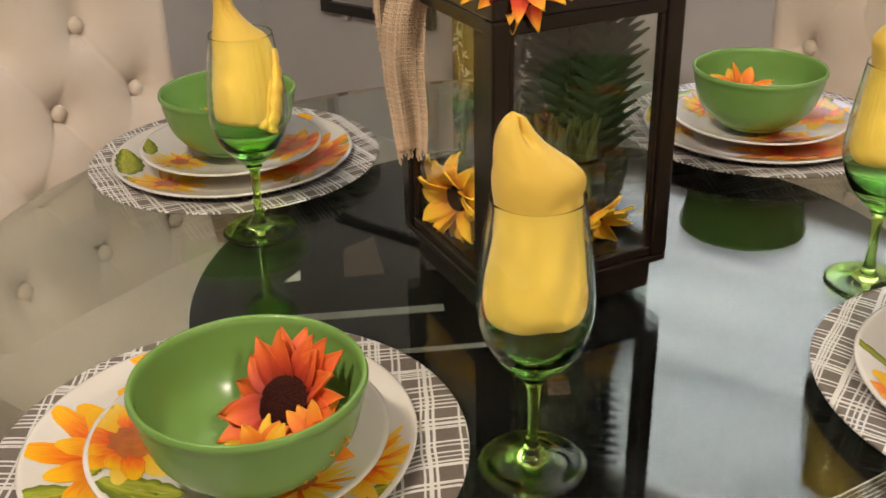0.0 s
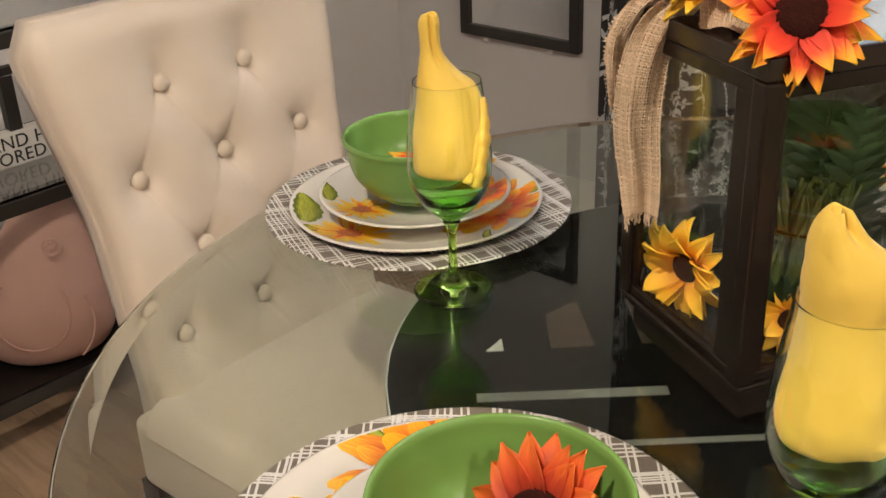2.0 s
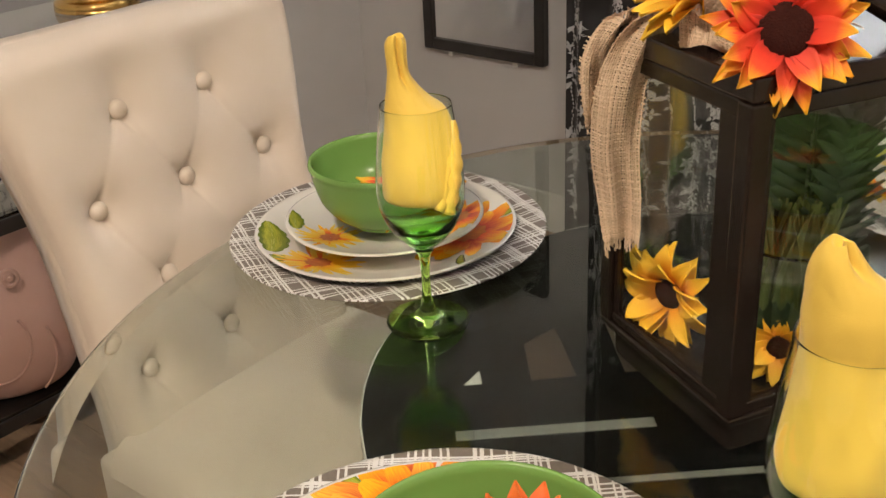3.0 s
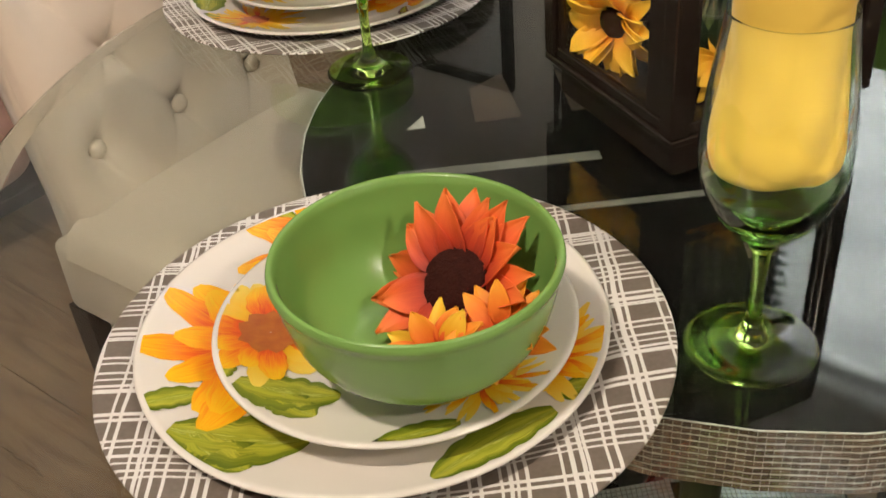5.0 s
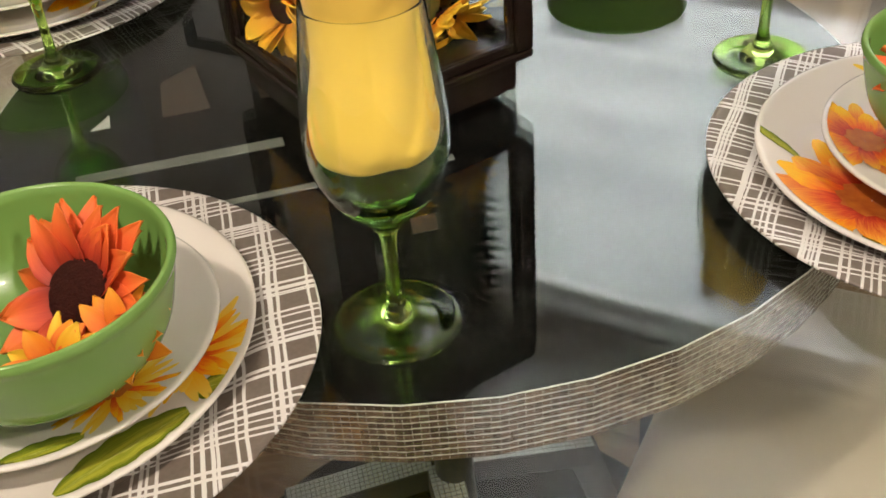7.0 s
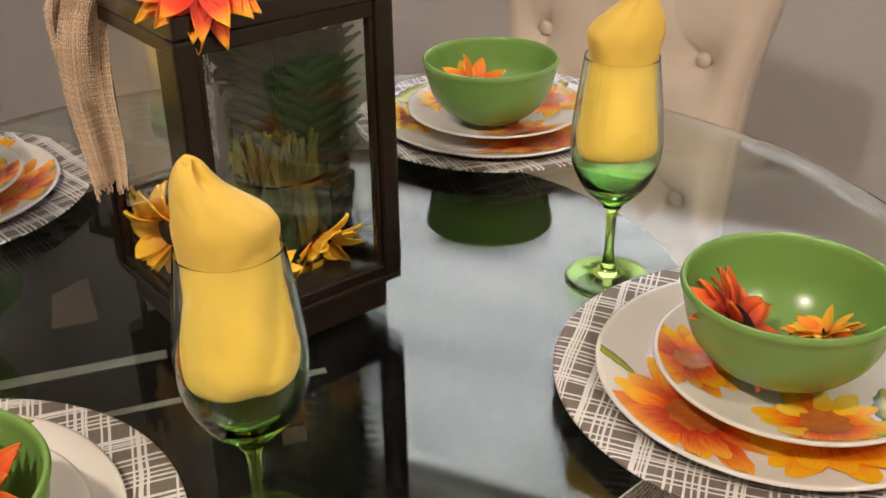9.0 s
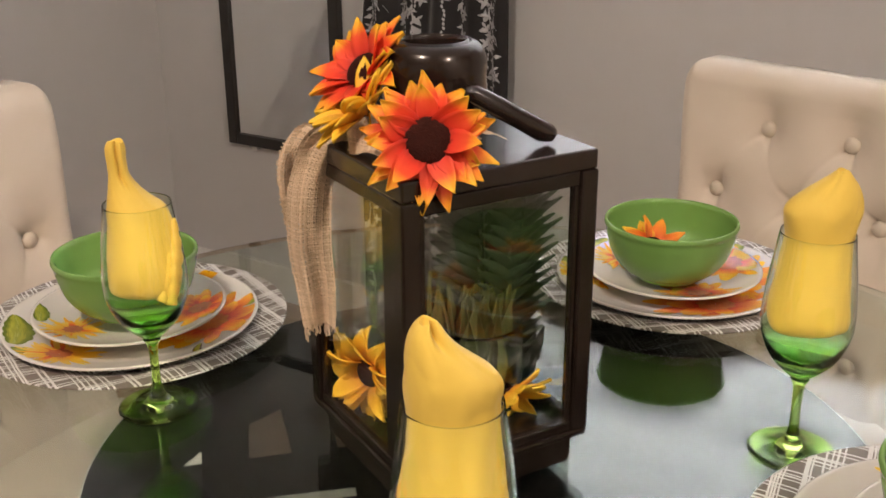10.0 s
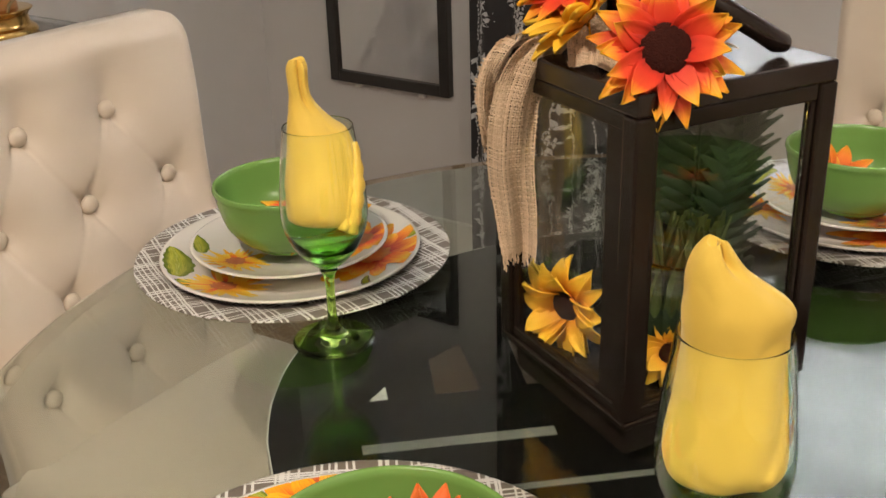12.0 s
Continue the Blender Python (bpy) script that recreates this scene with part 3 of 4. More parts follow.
# ---- chairs ----
def dining_chair(m, label, HI=0.948):
    """Origin on the floor under the middle of the back's front face; the chair faces +y."""
    ob = thing("dining_chair", m, label, "chair", "chairs round the table")
    LO, R = 0.30, 0.03
    rows = [(0.850, 2), (0.748, 3), (0.646, 2), (0.544, 3), (0.442, 2)]
    buttons = [((i - (n - 1) / 2) * 0.131, z) for z, n in rows for i in range(n)]
    seams = [(a, b) for i, a in enumerate(buttons) for b in buttons[i + 1:] if 0.05 < abs(a[1] - b[1]) < 0.15 and abs(a[0] - b[0]) < 0.1]
    seams += [(a, (math.copysign(0.25, a[0]), a[1] - 0.012)) for a in buttons if abs(a[0]) > 0.1]

    def lean(z):
        return -0.22 * max(0, z - 0.48)

    def wide(z):
        t = min(1, max(0, (z - 0.68) / 0.25))
        c = 0.04
        d = min(c, max(0, z - (HI - c)))
        return 0.388 + 0.062 * t * t * (3 - 2 * t) - 2 * (c - math.sqrt(max(0, c * c - d * d))) * 0.8

    def front(u, v):
        z = LO + v * (HI - LO)
        W = wide(z)
        x = (u - 0.5) * W
        e = min(x + W / 2, W / 2 - x, HI - z)
        off = 0.0
        if e < R:
            off -= R - math.sqrt(max(0, R * R - (R - e) ** 2))
        soft = min(1, e / 0.05)
        for bx, bz in buttons:
            d2 = (x - bx) ** 2 + (z - bz) ** 2
            if bz > 0.8 and z > bz:
                d2 = (x - bx) ** 2 + 0.35 * (z - bz) ** 2
            off -= soft * (0.013 * math.exp(-d2 / 0.0005) + 0.013 * math.exp(-d2 / 0.0026))
        for (ax, az), (bx, bz) in seams:
            dx, dz = bx - ax, bz - az
            t = min(1, max(0, ((x - ax) * dx + (z - az) * dz) / (dx * dx + dz * dz)))
            bow = 0.012 * math.sin(math.pi * t)
            d2 = (x - ax - t * dx - bow) ** 2 + (z - az - t * dz) ** 2
            if d2 < 0.0003:
                off -= soft * 0.0080 * math.exp(-d2 / 0.000018)
        return Vector((x, off + lean(z), z))

    part("tufted_front", sheet(168, 224, front), CREAM, ob, "buttoned cream upholstered back")
    bm = bmesh.new()
    box(bm, (-0.5, -0.066, LO), (0.5, -0.028, HI - 0.001))
    bmesh.ops.subdivide_edges(bm, edges=[e for e in bm.edges if abs(e.verts[0].co.z - e.verts[1].co.z) > 0.3], cuts=16, use_grid_fill=True)
    for v in bm.verts:
        v.co.x *= wide(v.co.z) - 0.002
        v.co.y += lean(v.co.z)
    part("back_shell", bm, CREAM, ob)
    knob = mesh("button", lathe([(0.0, 0.006), (0.006, 0.0055), (0.011, 0.002), (0.0125, -0.002), (0.0, -0.004)], 18), CREAM_BUTTON)
    for bx, bz in buttons:
        part("button", knob, None, ob, m=pose(bx, -0.0215 + lean(bz), bz, -90))

    def cushion(u, v):
        x, y = (u - 0.5) * 0.446, -0.02 + v * 0.47
        e = min(x + 0.223, 0.223 - x, 0.45 - y)
        off = -0.04 + math.sqrt(max(0, 0.0016 - max(0, 0.04 - e) ** 2)) if e < 0.04 else 0.0
        return Vector((x, y, 0.485 + off + 0.012 * math.cos(x * 6) * math.cos((y - 0.2) * 6)))

    part("seat_cushion", sheet(40, 40, cushion), CREAM, ob)
    part("seat_frame", boxed((-0.221, -0.05, 0.36), (0.221, 0.445, 0.462), 0.012), CREAM, ob)
    leg = mesh("leg", lathe([(0.0, 0.0), (0.016, 0.0), (0.026, 0.36), (0.0, 0.36)], 4), DARKWOOD, False)
    for x, y in ((-0.2, 0.4), (0.2, 0.4), (-0.2, -0.04), (0.2, -0.04)):
        part("leg", leg, None, ob, m=pose(x, y, 0, 0, 0, 45))
    return ob


def facing(x, y, dx, dy):
    return pose(x, y, 0, 0, 0, math.degrees(math.atan2(dy, dx)) - 90)


dining_chair(facing(-0.425, 1.362, 0.83, -0.56), "cream button-tufted upholstered dining chair with dark legs beside the console")
chair = dining_chair(facing(0.600, 1.512, -0.771, -0.637), "cream button-tufted upholstered dining chair in front of the window wall", 0.936)
near = copy_thing(chair, facing(0.682, 0.564, -0.83, 0.56))
near["label"] = "cream upholstered dining chair with its seat pushed under the glass"


# ---- tableware ----
def plate_profile(R, well, rise, thick):
    return smooth_profile([(0.0, thick), (well * 0.6, thick), (well, thick + 0.0012), ((well + R) / 2, thick + rise * 0.5), (R - 0.002, thick + rise)], 5)


def height_at(profile, r):
    for (r0, z0), (r1, z1) in zip(profile, profile[1:]):
        if r0 <= r <= r1:
            return z0 + (z1 - z0) * (r - r0) / max(r1 - r0, 1e-9)
    return profile[-1][1]


def dish(profile, R, rise, thick):
    p = list(profile) + [(R, thick + rise - 0.0006), (R, thick + rise - 0.002), (R - 0.003, rise + 0.0005), (R * 0.62, 0.0005), (R * 0.58, 0.0), (0.0, 0.0)]
    return lathe(p, 96)


def decal_petal(profile, R, cx, cy, ang, length, width, lift, inner=0.0, bend=0.0, kind="petal"):
    """A printed petal or leaf that lies on the dish."""
    def at(u, v):
        t = u
        if kind == "petal":
            w = width * (math.sin(math.pi * min(1, 0.12 + t * 0.86)) ** 0.6) * (0.75 + 0.4 * t) * (1 + 0.06 * math.sin(t * 23 + ang * 5))
        else:
            w = width * (math.sin(math.pi * min(1, t * 0.92 + 0.06)) ** 0.7) * (0.92 + 0.17 * abs(math.sin(t * 15 + ang)))
        r = inner + t * length
        s = (v - 0.5) * w
        a = ang + bend * t
        x, y = cx + r * math.cos(a) - s * math.sin(a), cy + r * math.sin(a) + s * math.cos(a)
        q = math.hypot(x, y)
        if q > R - 0.0035:
            x, y, q = x * (R - 0.0035) / q, y * (R - 0.0035) / q, R - 0.0035
        return Vector((x, y, height_at(profile, q) + lift))
    return sheet(26 if kind == "leaf" else 14, 4, at)


def printed_flower(dish_ob, profile, R, cx, cy, rad, n, mats, seed, eye=0.28, spread=(0, 2 * math.pi), lift=0.0005):
    rnd = random.Random(seed)
    for layer in range(2):
        for i in range(n):
            a = spread[0] + (spread[1] - spread[0]) * (i + 0.5 * layer + rnd.uniform(-0.2, 0.2)) / n
            L = rad * (1.0 - 0.25 * layer) * rnd.uniform(0.78, 1.10)
            part("printed_petal", decal_petal(profile, R, cx, cy, a, L * (1 - eye * 0.5), 3.5 * rad / n * rnd.uniform(0.85, 1.2), lift + 0.0001 * (i % 3) + 0.0004 * layer, rad * eye * 0.5, rnd.uniform(-0.2, 0.2)),
                 rnd.choice(mats), dish_ob)
    def eye_at(u, v):
        a, r = 2 * math.pi * u, rad * eye * (0.02 + 0.98 * v) * (1 + 0.12 * math.sin(9 * 2 * math.pi * u))
        x, y = cx + r * math.cos(a), cy + r * math.sin(a)
        q = math.hypot(x, y)
        if q > R - 0.0035:
            x, y, q = x * (R - 0.0035) / q, y * (R - 0.0035) / q, R - 0.0035
        return Vector((x, y, height_at(profile, q) + lift + 0.0009))
    part("printed_eye", sheet(24, 3, eye_at), PRINT_EYE, dish_ob)


def printed_leaves(dish_ob, profile, R, spots, lift=0.00035):
    for x, y, a, L, w in spots:
        part("printed_leaf", decal_petal(profile, R, x, y, math.radians(a), L, w, lift, 0, 0.25, "leaf"), PRINT_LEAF, dish_ob)


def charger(x, y, rz):
    ob = tagged(part("charger_plate", lathe(smooth_profile([(0.0, 0.004), (0.106, 0.004), (0.118, 0.006), (0.132, 0.011), (0.150, 0.0135), (0.163, 0.0145)], 5)
                + [(0.165, 0.0142), (0.165, 0.0128), (0.150, 0.0115), (0.130, 0.0085), (0.115, 0.0015), (0.106, 0.0), (0.0, 0.0)], 120), CHARGER, None),
                "round taupe charger plate with a white hand-drawn plaid", "charger plate", "chargers")
    ob.matrix_world = pose(x, y, TOP + 0.0005, 0, 0, rz) @ Matrix.Scale(0.985, 4)
    return ob


DINNER = plate_profile(0.134, 0.090, 0.0125, 0.0035)
SALAD = plate_profile(0.101, 0.066, 0.0100, 0.003)


def dinner_plate(x, y, rz, seed):
    ob = tagged(part("dinner_plate", dish(DINNER, 0.134, 0.0125, 0.0035), CHINA, None), "white china dinner plate printed with orange sunflowers", "plate", "dinner plates")
    ob.matrix_world = pose(x, y, TOP + 0.006, 0, 0, rz)
    printed_leaves(ob, DINNER, 0.134, [(-0.090, -0.042, 196, 0.040, 0.018), (-0.103, -0.076, 342, 0.072, 0.046), (-0.092, -0.074, 300, 0.046, 0.040), (0.094, -0.082, 198, 0.075, 0.030), (0.095, -0.065, -20, 0.030, 0.020), (0.040, 0.098, 10, 0.05, 0.009)])
    printed_flower(ob, DINNER, 0.134, -0.060, 0.003, 0.080, 11, [PRINT_ORANGE], seed, 0.2)
    printed_flower(ob, DINNER, 0.134, 0.092, -0.032, 0.046, 24, [PRINT_YELLOW, PRINT_YELLOW, PRINT_ORANGE], seed + 1)
    printed_flower(ob, DINNER, 0.134, -0.015, 0.082, 0.074, 12, [PRINT_RED, PRINT_RED, PRINT_ORANGE], seed + 2)
    printed_leaves(ob, DINNER, 0.134, [(-0.05, 0.110, 140, 0.03, 0.010)])
    return ob


def salad_plate(x, y, rz, seed):
    ob = tagged(part("salad_plate", dish(SALAD, 0.101, 0.0100, 0.003), CHINA, None), "white china salad plate printed with orange sunflowers", "plate", "salad plates")
    ob.matrix_world = pose(x, y, TOP + 0.0205, 0, 0, rz)
    printed_leaves(ob, SALAD, 0.101, [(-0.083, -0.044, 335, 0.055, 0.030), (-0.062, -0.050, 300, 0.030, 0.024), (0.032, -0.086, 186, 0.048, 0.018), (-0.088, -0.020, 245, 0.028, 0.016)])
    printed_flower(ob, SALAD, 0.101, -0.070, 0.0, 0.050, 11, [PRINT_ORANGE, PRINT_ORANGE, PRINT_YELLOW], seed, 0.34)
    printed_flower(ob, SALAD, 0.101, 0.044, -0.050, 0.036, 26, [PRINT_YELLOW, PRINT_YELLOW, PRINT_ORANGE], seed + 1)
    printed_flower(ob, SALAD, 0.101, 0.004, 0.074, 0.046, 12, [PRINT_RED, PRINT_ORANGE], seed + 2)
    return ob


BOWL = smooth_profile([(0.0, 0.006), (0.030, 0.0065), (0.046, 0.013), (0.062, 0.032), (0.0685, 0.055), (0.0705, 0.066)], 6)


def bowl(x, y):
    outer = smooth_profile([(0.0745, 0.0715), (0.0755, 0.0675), (0.0735, 0.062), (0.0715, 0.050), (0.065, 0.028), (0.052, 0.011), (0.040, 0.004), (0.0375, 0.0), (0.034, 0.0), (0.032, 0.003), (0.0, 0.003)], 5)
    ob = tagged(part("bowl", lathe(BOWL + [(0.0715, 0.0705), (0.073, 0.072)] + outer, 96), GREENWARE, None), "round glossy green ceramic bowl on stacked plates", "bowl", "bowls")
    ob.matrix_world = pose(x, y, TOP + 0.0315) @ Matrix.Diagonal((0.985, 0.985, 0.93, 1))
    return ob


# ---- silk flowers ----
def petal_mesh(name, L, W, material, cup, droop, tip=0.45):
    def at(u, v):
        w = W * math.sin(math.pi * (0.1 + 0.9 * u) ** 0.8) ** 0.8 * (1 - 0.15 * u) + 0.0006
        if u > 0.75:
            w *= 1 - tip * ((u - 0.75) / 0.25) ** 1.6
        s = v - 0.5
        return Vector((u * L, s * w, L * (cup * u - droop * u * u) + 0.11 * W * (2 * s) ** 2 - 0.03 * W * math.cos(6 * math.pi * s)))
    return mesh(name, sheet(12, 6, at, 0.0004), material)


def silk_flower(m, R, mats, label, seed, n=15, layers=3, eye=0.30, cup=0.25, droop=0.3, arc=None):
    """Faces +z of m. Each petal is a part."""
    ob = thing("silk_sunflower", m, label, "flower", "silk flowers")
    rnd = random.Random(seed)
    for layer in range(layers):
        L = R * (1.0 - 0.14 * layer) * 0.80
        shapes = [petal_mesh("petal", L * f, R * 0.37 * g, mats[min(layer, len(mats) - 1)], cup + 0.22 * layer + c, droop) for f, g, c in ((1, 1, 0), (0.84, 1.15, 0.14), (1.06, 0.85, -0.10), (0.95, 1.0, 0.22))]
        for i in range(n if layer < 2 else int(n * 0.7)):
            a = 360 * (i + 0.5 * layer) / (n if layer < 2 else int(n * 0.7)) + rnd.uniform(-7, 7)
            if arc and not (arc[0] <= a % 360 <= arc[1]):
                continue
            part("petal", rnd.choice(shapes), None, ob, m=pose(0, 0, 0.002 * layer, 0, 0, a) @ pose(R * 0.20, 0, 0, rnd.uniform(-22, 22), rnd.uniform(-18, 14), rnd.uniform(-9, 9)))
    bm = lathe(smooth_profile([(0.0, 0.235 * R), (eye * 0.5 * R, 0.22 * R), (eye * 0.85 * R, 0.17 * R), (eye * R, 0.10 * R), (eye * 0.95 * R, 0.0), (0.0, -0.03 * R)], 3), 28)
    for v in bm.verts:
        v.co += v.co.normalized() * rnd.uniform(-0.003, 0.004) * R
    part("flower_eye", bm, SEED, ob, "dark brown flower eye")
    part("calyx", lathe([(0.0, -0.06 * R), (0.10 * R, -0.05 * R), (0.2 * R, 0.0), (0.0, 0.004)], 14), LEAF, ob, "green calyx")
    return ob


def aim(p, normal, spin=0.0):
    q = Vector(normal).normalized().to_track_quat("Z", "Y")
    return Matrix.Translation(p) @ q.to_matrix().to_4x4() @ pose(0, 0, 0, 0, 0, spin)


# ---- wine glasses and napkins ----
def wine_glass(x, y):
    ob = thing("wine_glass", pose(x, y, TOP + 0.0004), "stemmed wine glass with a green foot and clear bowl", "wine glass", "wine glasses")
    out = smooth_profile([(0.0035, 0.070), (0.012, 0.0745), (0.026, 0.089), (0.0350, 0.108), (0.0375, 0.126), (0.0355, 0.155), (0.0315, 0.185), (0.0295, 0.2)], 7)
    ins = smooth_profile([(0.0293, 0.2), (0.0309, 0.185), (0.0349, 0.155), (0.0369, 0.126), (0.0344, 0.1085), (0.0247, 0.0925), (0.012, 0.0845), (0.0, 0.0820)], 7)
    wall = part("glass_bowl", lathe([(0.0, 0.070)] + out + [(0.0294, 0.2002)] + ins, 64), GLASSBLEND, ob, "clear glass bowl tinted green low down")
    stem = smooth_profile([(0.0, 0.0), (0.034, 0.0), (0.0355, 0.001), (0.0345, 0.0024), (0.022, 0.0042), (0.010, 0.009), (0.0052, 0.018), (0.0040, 0.035), (0.0042, 0.055), (0.0055, 0.0645), (0.0080, 0.0695), (0.0, 0.0697)], 6)
    foot = part("stem_and_foot", lathe(stem, 56), GLASSGREEN, ob, "green glass stem and foot")
    wall.visible_shadow = foot.visible_shadow = False
    return ob


GLASSBLEND = glass("clear_to_green_drinking_glass", (0.97, 0.99, 0.97))
_n, _k = GLASSBLEND.node_tree.nodes, GLASSBLEND.node_tree.links
_c, _s, _r = _n.new("ShaderNodeTexCoord"), _n.new("ShaderNodeSeparateXYZ"), _n.new("ShaderNodeValToRGB")
_k.new(_c.outputs["Object"], _s.inputs[0])
_e = _n.new("ShaderNodeMapRange")
_e.inputs["From Min"].default_value, _e.inputs["From Max"].default_value = 0.078, 0.126
_k.new(_s.outputs["Z"], _e.inputs["Value"])
_k.new(_e.outputs[0], _r.inputs[0])
_r.color_ramp.elements[0].color, _r.color_ramp.elements[1].color = (0.30, 0.84, 0.07, 1), (0.93, 0.98, 0.90, 1)
_k.new(_r.outputs[0], _n["Principled BSDF"].inputs["Base Color"])


def napkin(x, y, rz, rows, seed, label, crease, fan=False):
    """rows: left edge, right edge, half depth and height of each turn of the roll, from the bottom up. crease: angle, lowest height and depth of the open fold."""
    ob = thing("napkin", pose(x, y, TOP, 0, 0, rz), label, "napkin", "napkins")
    rnd = random.Random(seed)
    ph = [rnd.uniform(0, 6) for _ in range(4)]
    prof = []
    p = [rows[0]] + list(rows) + [rows[-1]]
    for i in range(1, len(p) - 2):
        for s in range(5):
            t = s / 5
            prof.append([0.5 * (2 * p[i][c] + (p[i + 1][c] - p[i - 1][c]) * t + (2 * p[i - 1][c] - 5 * p[i][c] + 4 * p[i + 1][c] - p[i + 2][c]) * t * t
                        + (3 * p[i][c] - p[i - 1][c] - 3 * p[i + 1][c] + p[i + 2][c]) * t ** 3) for c in range(4)])
    prof.append(rows[-1])
    n = 72
    bm = bmesh.new()
    rings = []
    for left, right, deep, z in prof:
        cx, hw = (left + right) / 2, max((right - left) / 2, 0.0008)
        ring = []
        for k in range(n):
            a = 2 * math.pi * k / n
            f = 1 + 0.014 * math.sin(3 * a + z * 60 + ph[0]) + 0.008 * math.sin(7 * a - z * 110 + ph[1])
            lap = ((a - 5.2 - (z - 0.1) * 6 + 0.25 * math.sin(z * 40 + seed)) / (2 * math.pi)) % 1.0
            groove = 1 - 0.055 * lap ** 3 - 0.012 * abs(math.sin(4 * a + z * 55 + ph[3])) ** 6
            if z > crease[1]:
                turn = (a - crease[0] + (z - 0.25) * 6 + math.pi) % (2 * math.pi) - math.pi
                f *= 1 - min(1, (z - crease[1]) / 0.014) * (crease[2] * math.exp(-(turn / 0.24) ** 2) - 0.10 * math.exp(-((turn - 0.55) / 0.22) ** 2))
            f *= 1 + 0.035 * noise.noise(Vector((math.cos(a) * 1.6 + seed, math.sin(a) * 1.6, z * 45)))
            f *= 1 - 0.03 * (1 - abs(noise.noise(Vector((math.cos(a) * 1.1 + seed, math.sin(a) * 1.1 - z * 25, z * 30 + seed))))) ** 8
            ring.append(bm.verts.new((cx + hw * f * groove * math.cos(a), max(deep, 0.0008) * f * groove * math.sin(a), z + 0.0012 * math.sin(2 * a + ph[2]))))
        rings.append(ring)
    for a, b in zip(rings, rings[1:]):
        for k in range(n):
            bm.faces.new((a[k], a[(k + 1) % n], b[(k + 1) % n], b[k]))
    bm.faces.new(rings[0][::-1])
    # the open fold at the tip
    mid = sum((v.co for v in rings[-1]), Vector()) / n
    lips = [[bm.verts.new(mid + (v.co - mid) * f + Vector((0, 0, -d))) for v in rings[-1]] for f, d in ((0.78, 0.001), (0.6, 0.007))]
    for a, b in zip([rings[-1]] + lips, lips):
        for k in range(n):
            bm.faces.new((a[k], a[(k + 1) % n], b[(k + 1) % n], b[k]))
    bm.faces.new(lips[-1])
    bmesh.ops.recalc_face_normals(bm, faces=bm.faces)
    part("rolled_cloth", bm, NAPKIN, ob)
    if fan:
        turns = [(t / 27, -0.05 - 0.62 * t / 27) for t in range(28)]
        path = [((0.0300 + 0.003 * math.sin(math.pi * u)) * math.cos(a), (0.0300 + 0.003 * math.sin(math.pi * u)) * math.sin(a), 0.186 - 0.074 * u) for u, a in turns]
        part("twisted_edge", tube(path, 0.0062, 10, [(0.45 + 0.55 * min(1, u * 2.2)) * (0.82 + 0.26 * abs(math.sin(u * 17))) for u, a in turns]), NAPKIN, ob)
        path = [(0.0285 * math.cos(a - 0.25), 0.0285 * math.sin(a - 0.25), 0.168 - 0.052 * u) for u, a in turns]
        part("twisted_edge", tube(path, 0.0055, 10, [0.35 + 0.6 * u * (0.8 + 0.2 * math.sin(u * 22)) for u, a in turns]), NAPKIN, ob)
    return ob


BODY = [(-0.022, 0.020, 0.020, 0.1170), (-0.0298, 0.0290, 0.0290, 0.1190), (-0.0328, 0.0324, 0.0324, 0.125), (-0.0330, 0.0330, 0.0330, 0.135), (-0.0307, 0.031, 0.031, 0.155), (-0.0282, 0.028, 0.028, 0.182)]
ROLL_SLANT = BODY + [(-0.0278, 0.0275, 0.027, 0.2000), (-0.0282, 0.0284, 0.0265, 0.2081), (-0.0284, 0.0280, 0.0260, 0.2142), (-0.0282, 0.0235, 0.0245, 0.2200), (-0.0278, 0.0130, 0.0210, 0.2276), (-0.0268, 0.0035, 0.0170, 0.2351), (-0.0245, -0.0030, 0.0130, 0.2427), (-0.0215, -0.0065, 0.0090, 0.2480), (-0.0185, -0.0085, 0.0060, 0.2508)]
ROLL_NECK = BODY[:-1] + [(-0.0275, 0.029, 0.028, 0.180), (-0.0265, 0.024, 0.026, 0.196), (-0.0250, 0.0140, 0.020, 0.2045), (-0.0230, 0.0040, 0.013, 0.2150), (-0.0212, -0.0030, 0.0095, 0.2270), (-0.0218, -0.0042, 0.0090, 0.2400), (-0.0218, -0.0040, 0.0085, 0.2505), (-0.0190, -0.0060, 0.0060, 0.2565)]
ROLL_PEAK = BODY + [(-0.0270, 0.0280, 0.027, 0.200), (-0.0285, 0.0300, 0.026, 0.212), (-0.0290, 0.0318, 0.024, 0.221), (-0.020, 0.0310, 0.019, 0.231), (-0.006, 0.0265, 0.013, 0.241), (0.004, 0.021, 0.007, 0.2485), (0.008, 0.018, 0.004, 0.2525)]
ROLL_LOW = BODY + [(-0.0270, 0.0280, 0.026, 0.198), (-0.024, 0.022, 0.022, 0.207), (-0.018, 0.008, 0.014, 0.215), (-0.012, -0.002, 0.004, 0.220)]
GLASSES = [(0.092, 0.645, 0, ROLL_SLANT, (5.25, 0.231, 0.78), False, "yellow cotton napkin rolled to a slanted point inside a wine glass"),
           (-0.156, 1.018, 0, ROLL_NECK, (5.0, 0.212, 0.62), True, "yellow cotton napkin with a thin looped tip inside a wine glass"),
           (0.404, 0.897, -12, ROLL_PEAK, (4.2, 0.226, 0.22), False, "yellow cotton napkin folded to a broad peak inside a wine glass"),
           (0.172, 1.135, 20, ROLL_LOW, (4.7, 0.2, 0.3), False, "yellow cotton napkin standing in a glass behind the lantern")]
for k, (x, y, rz, rows, crease, fan, label) in enumerate(GLASSES):
    wine_glass(x, y)
    napkin(x, y, rz, rows, 10 + k, label, crease, fan)

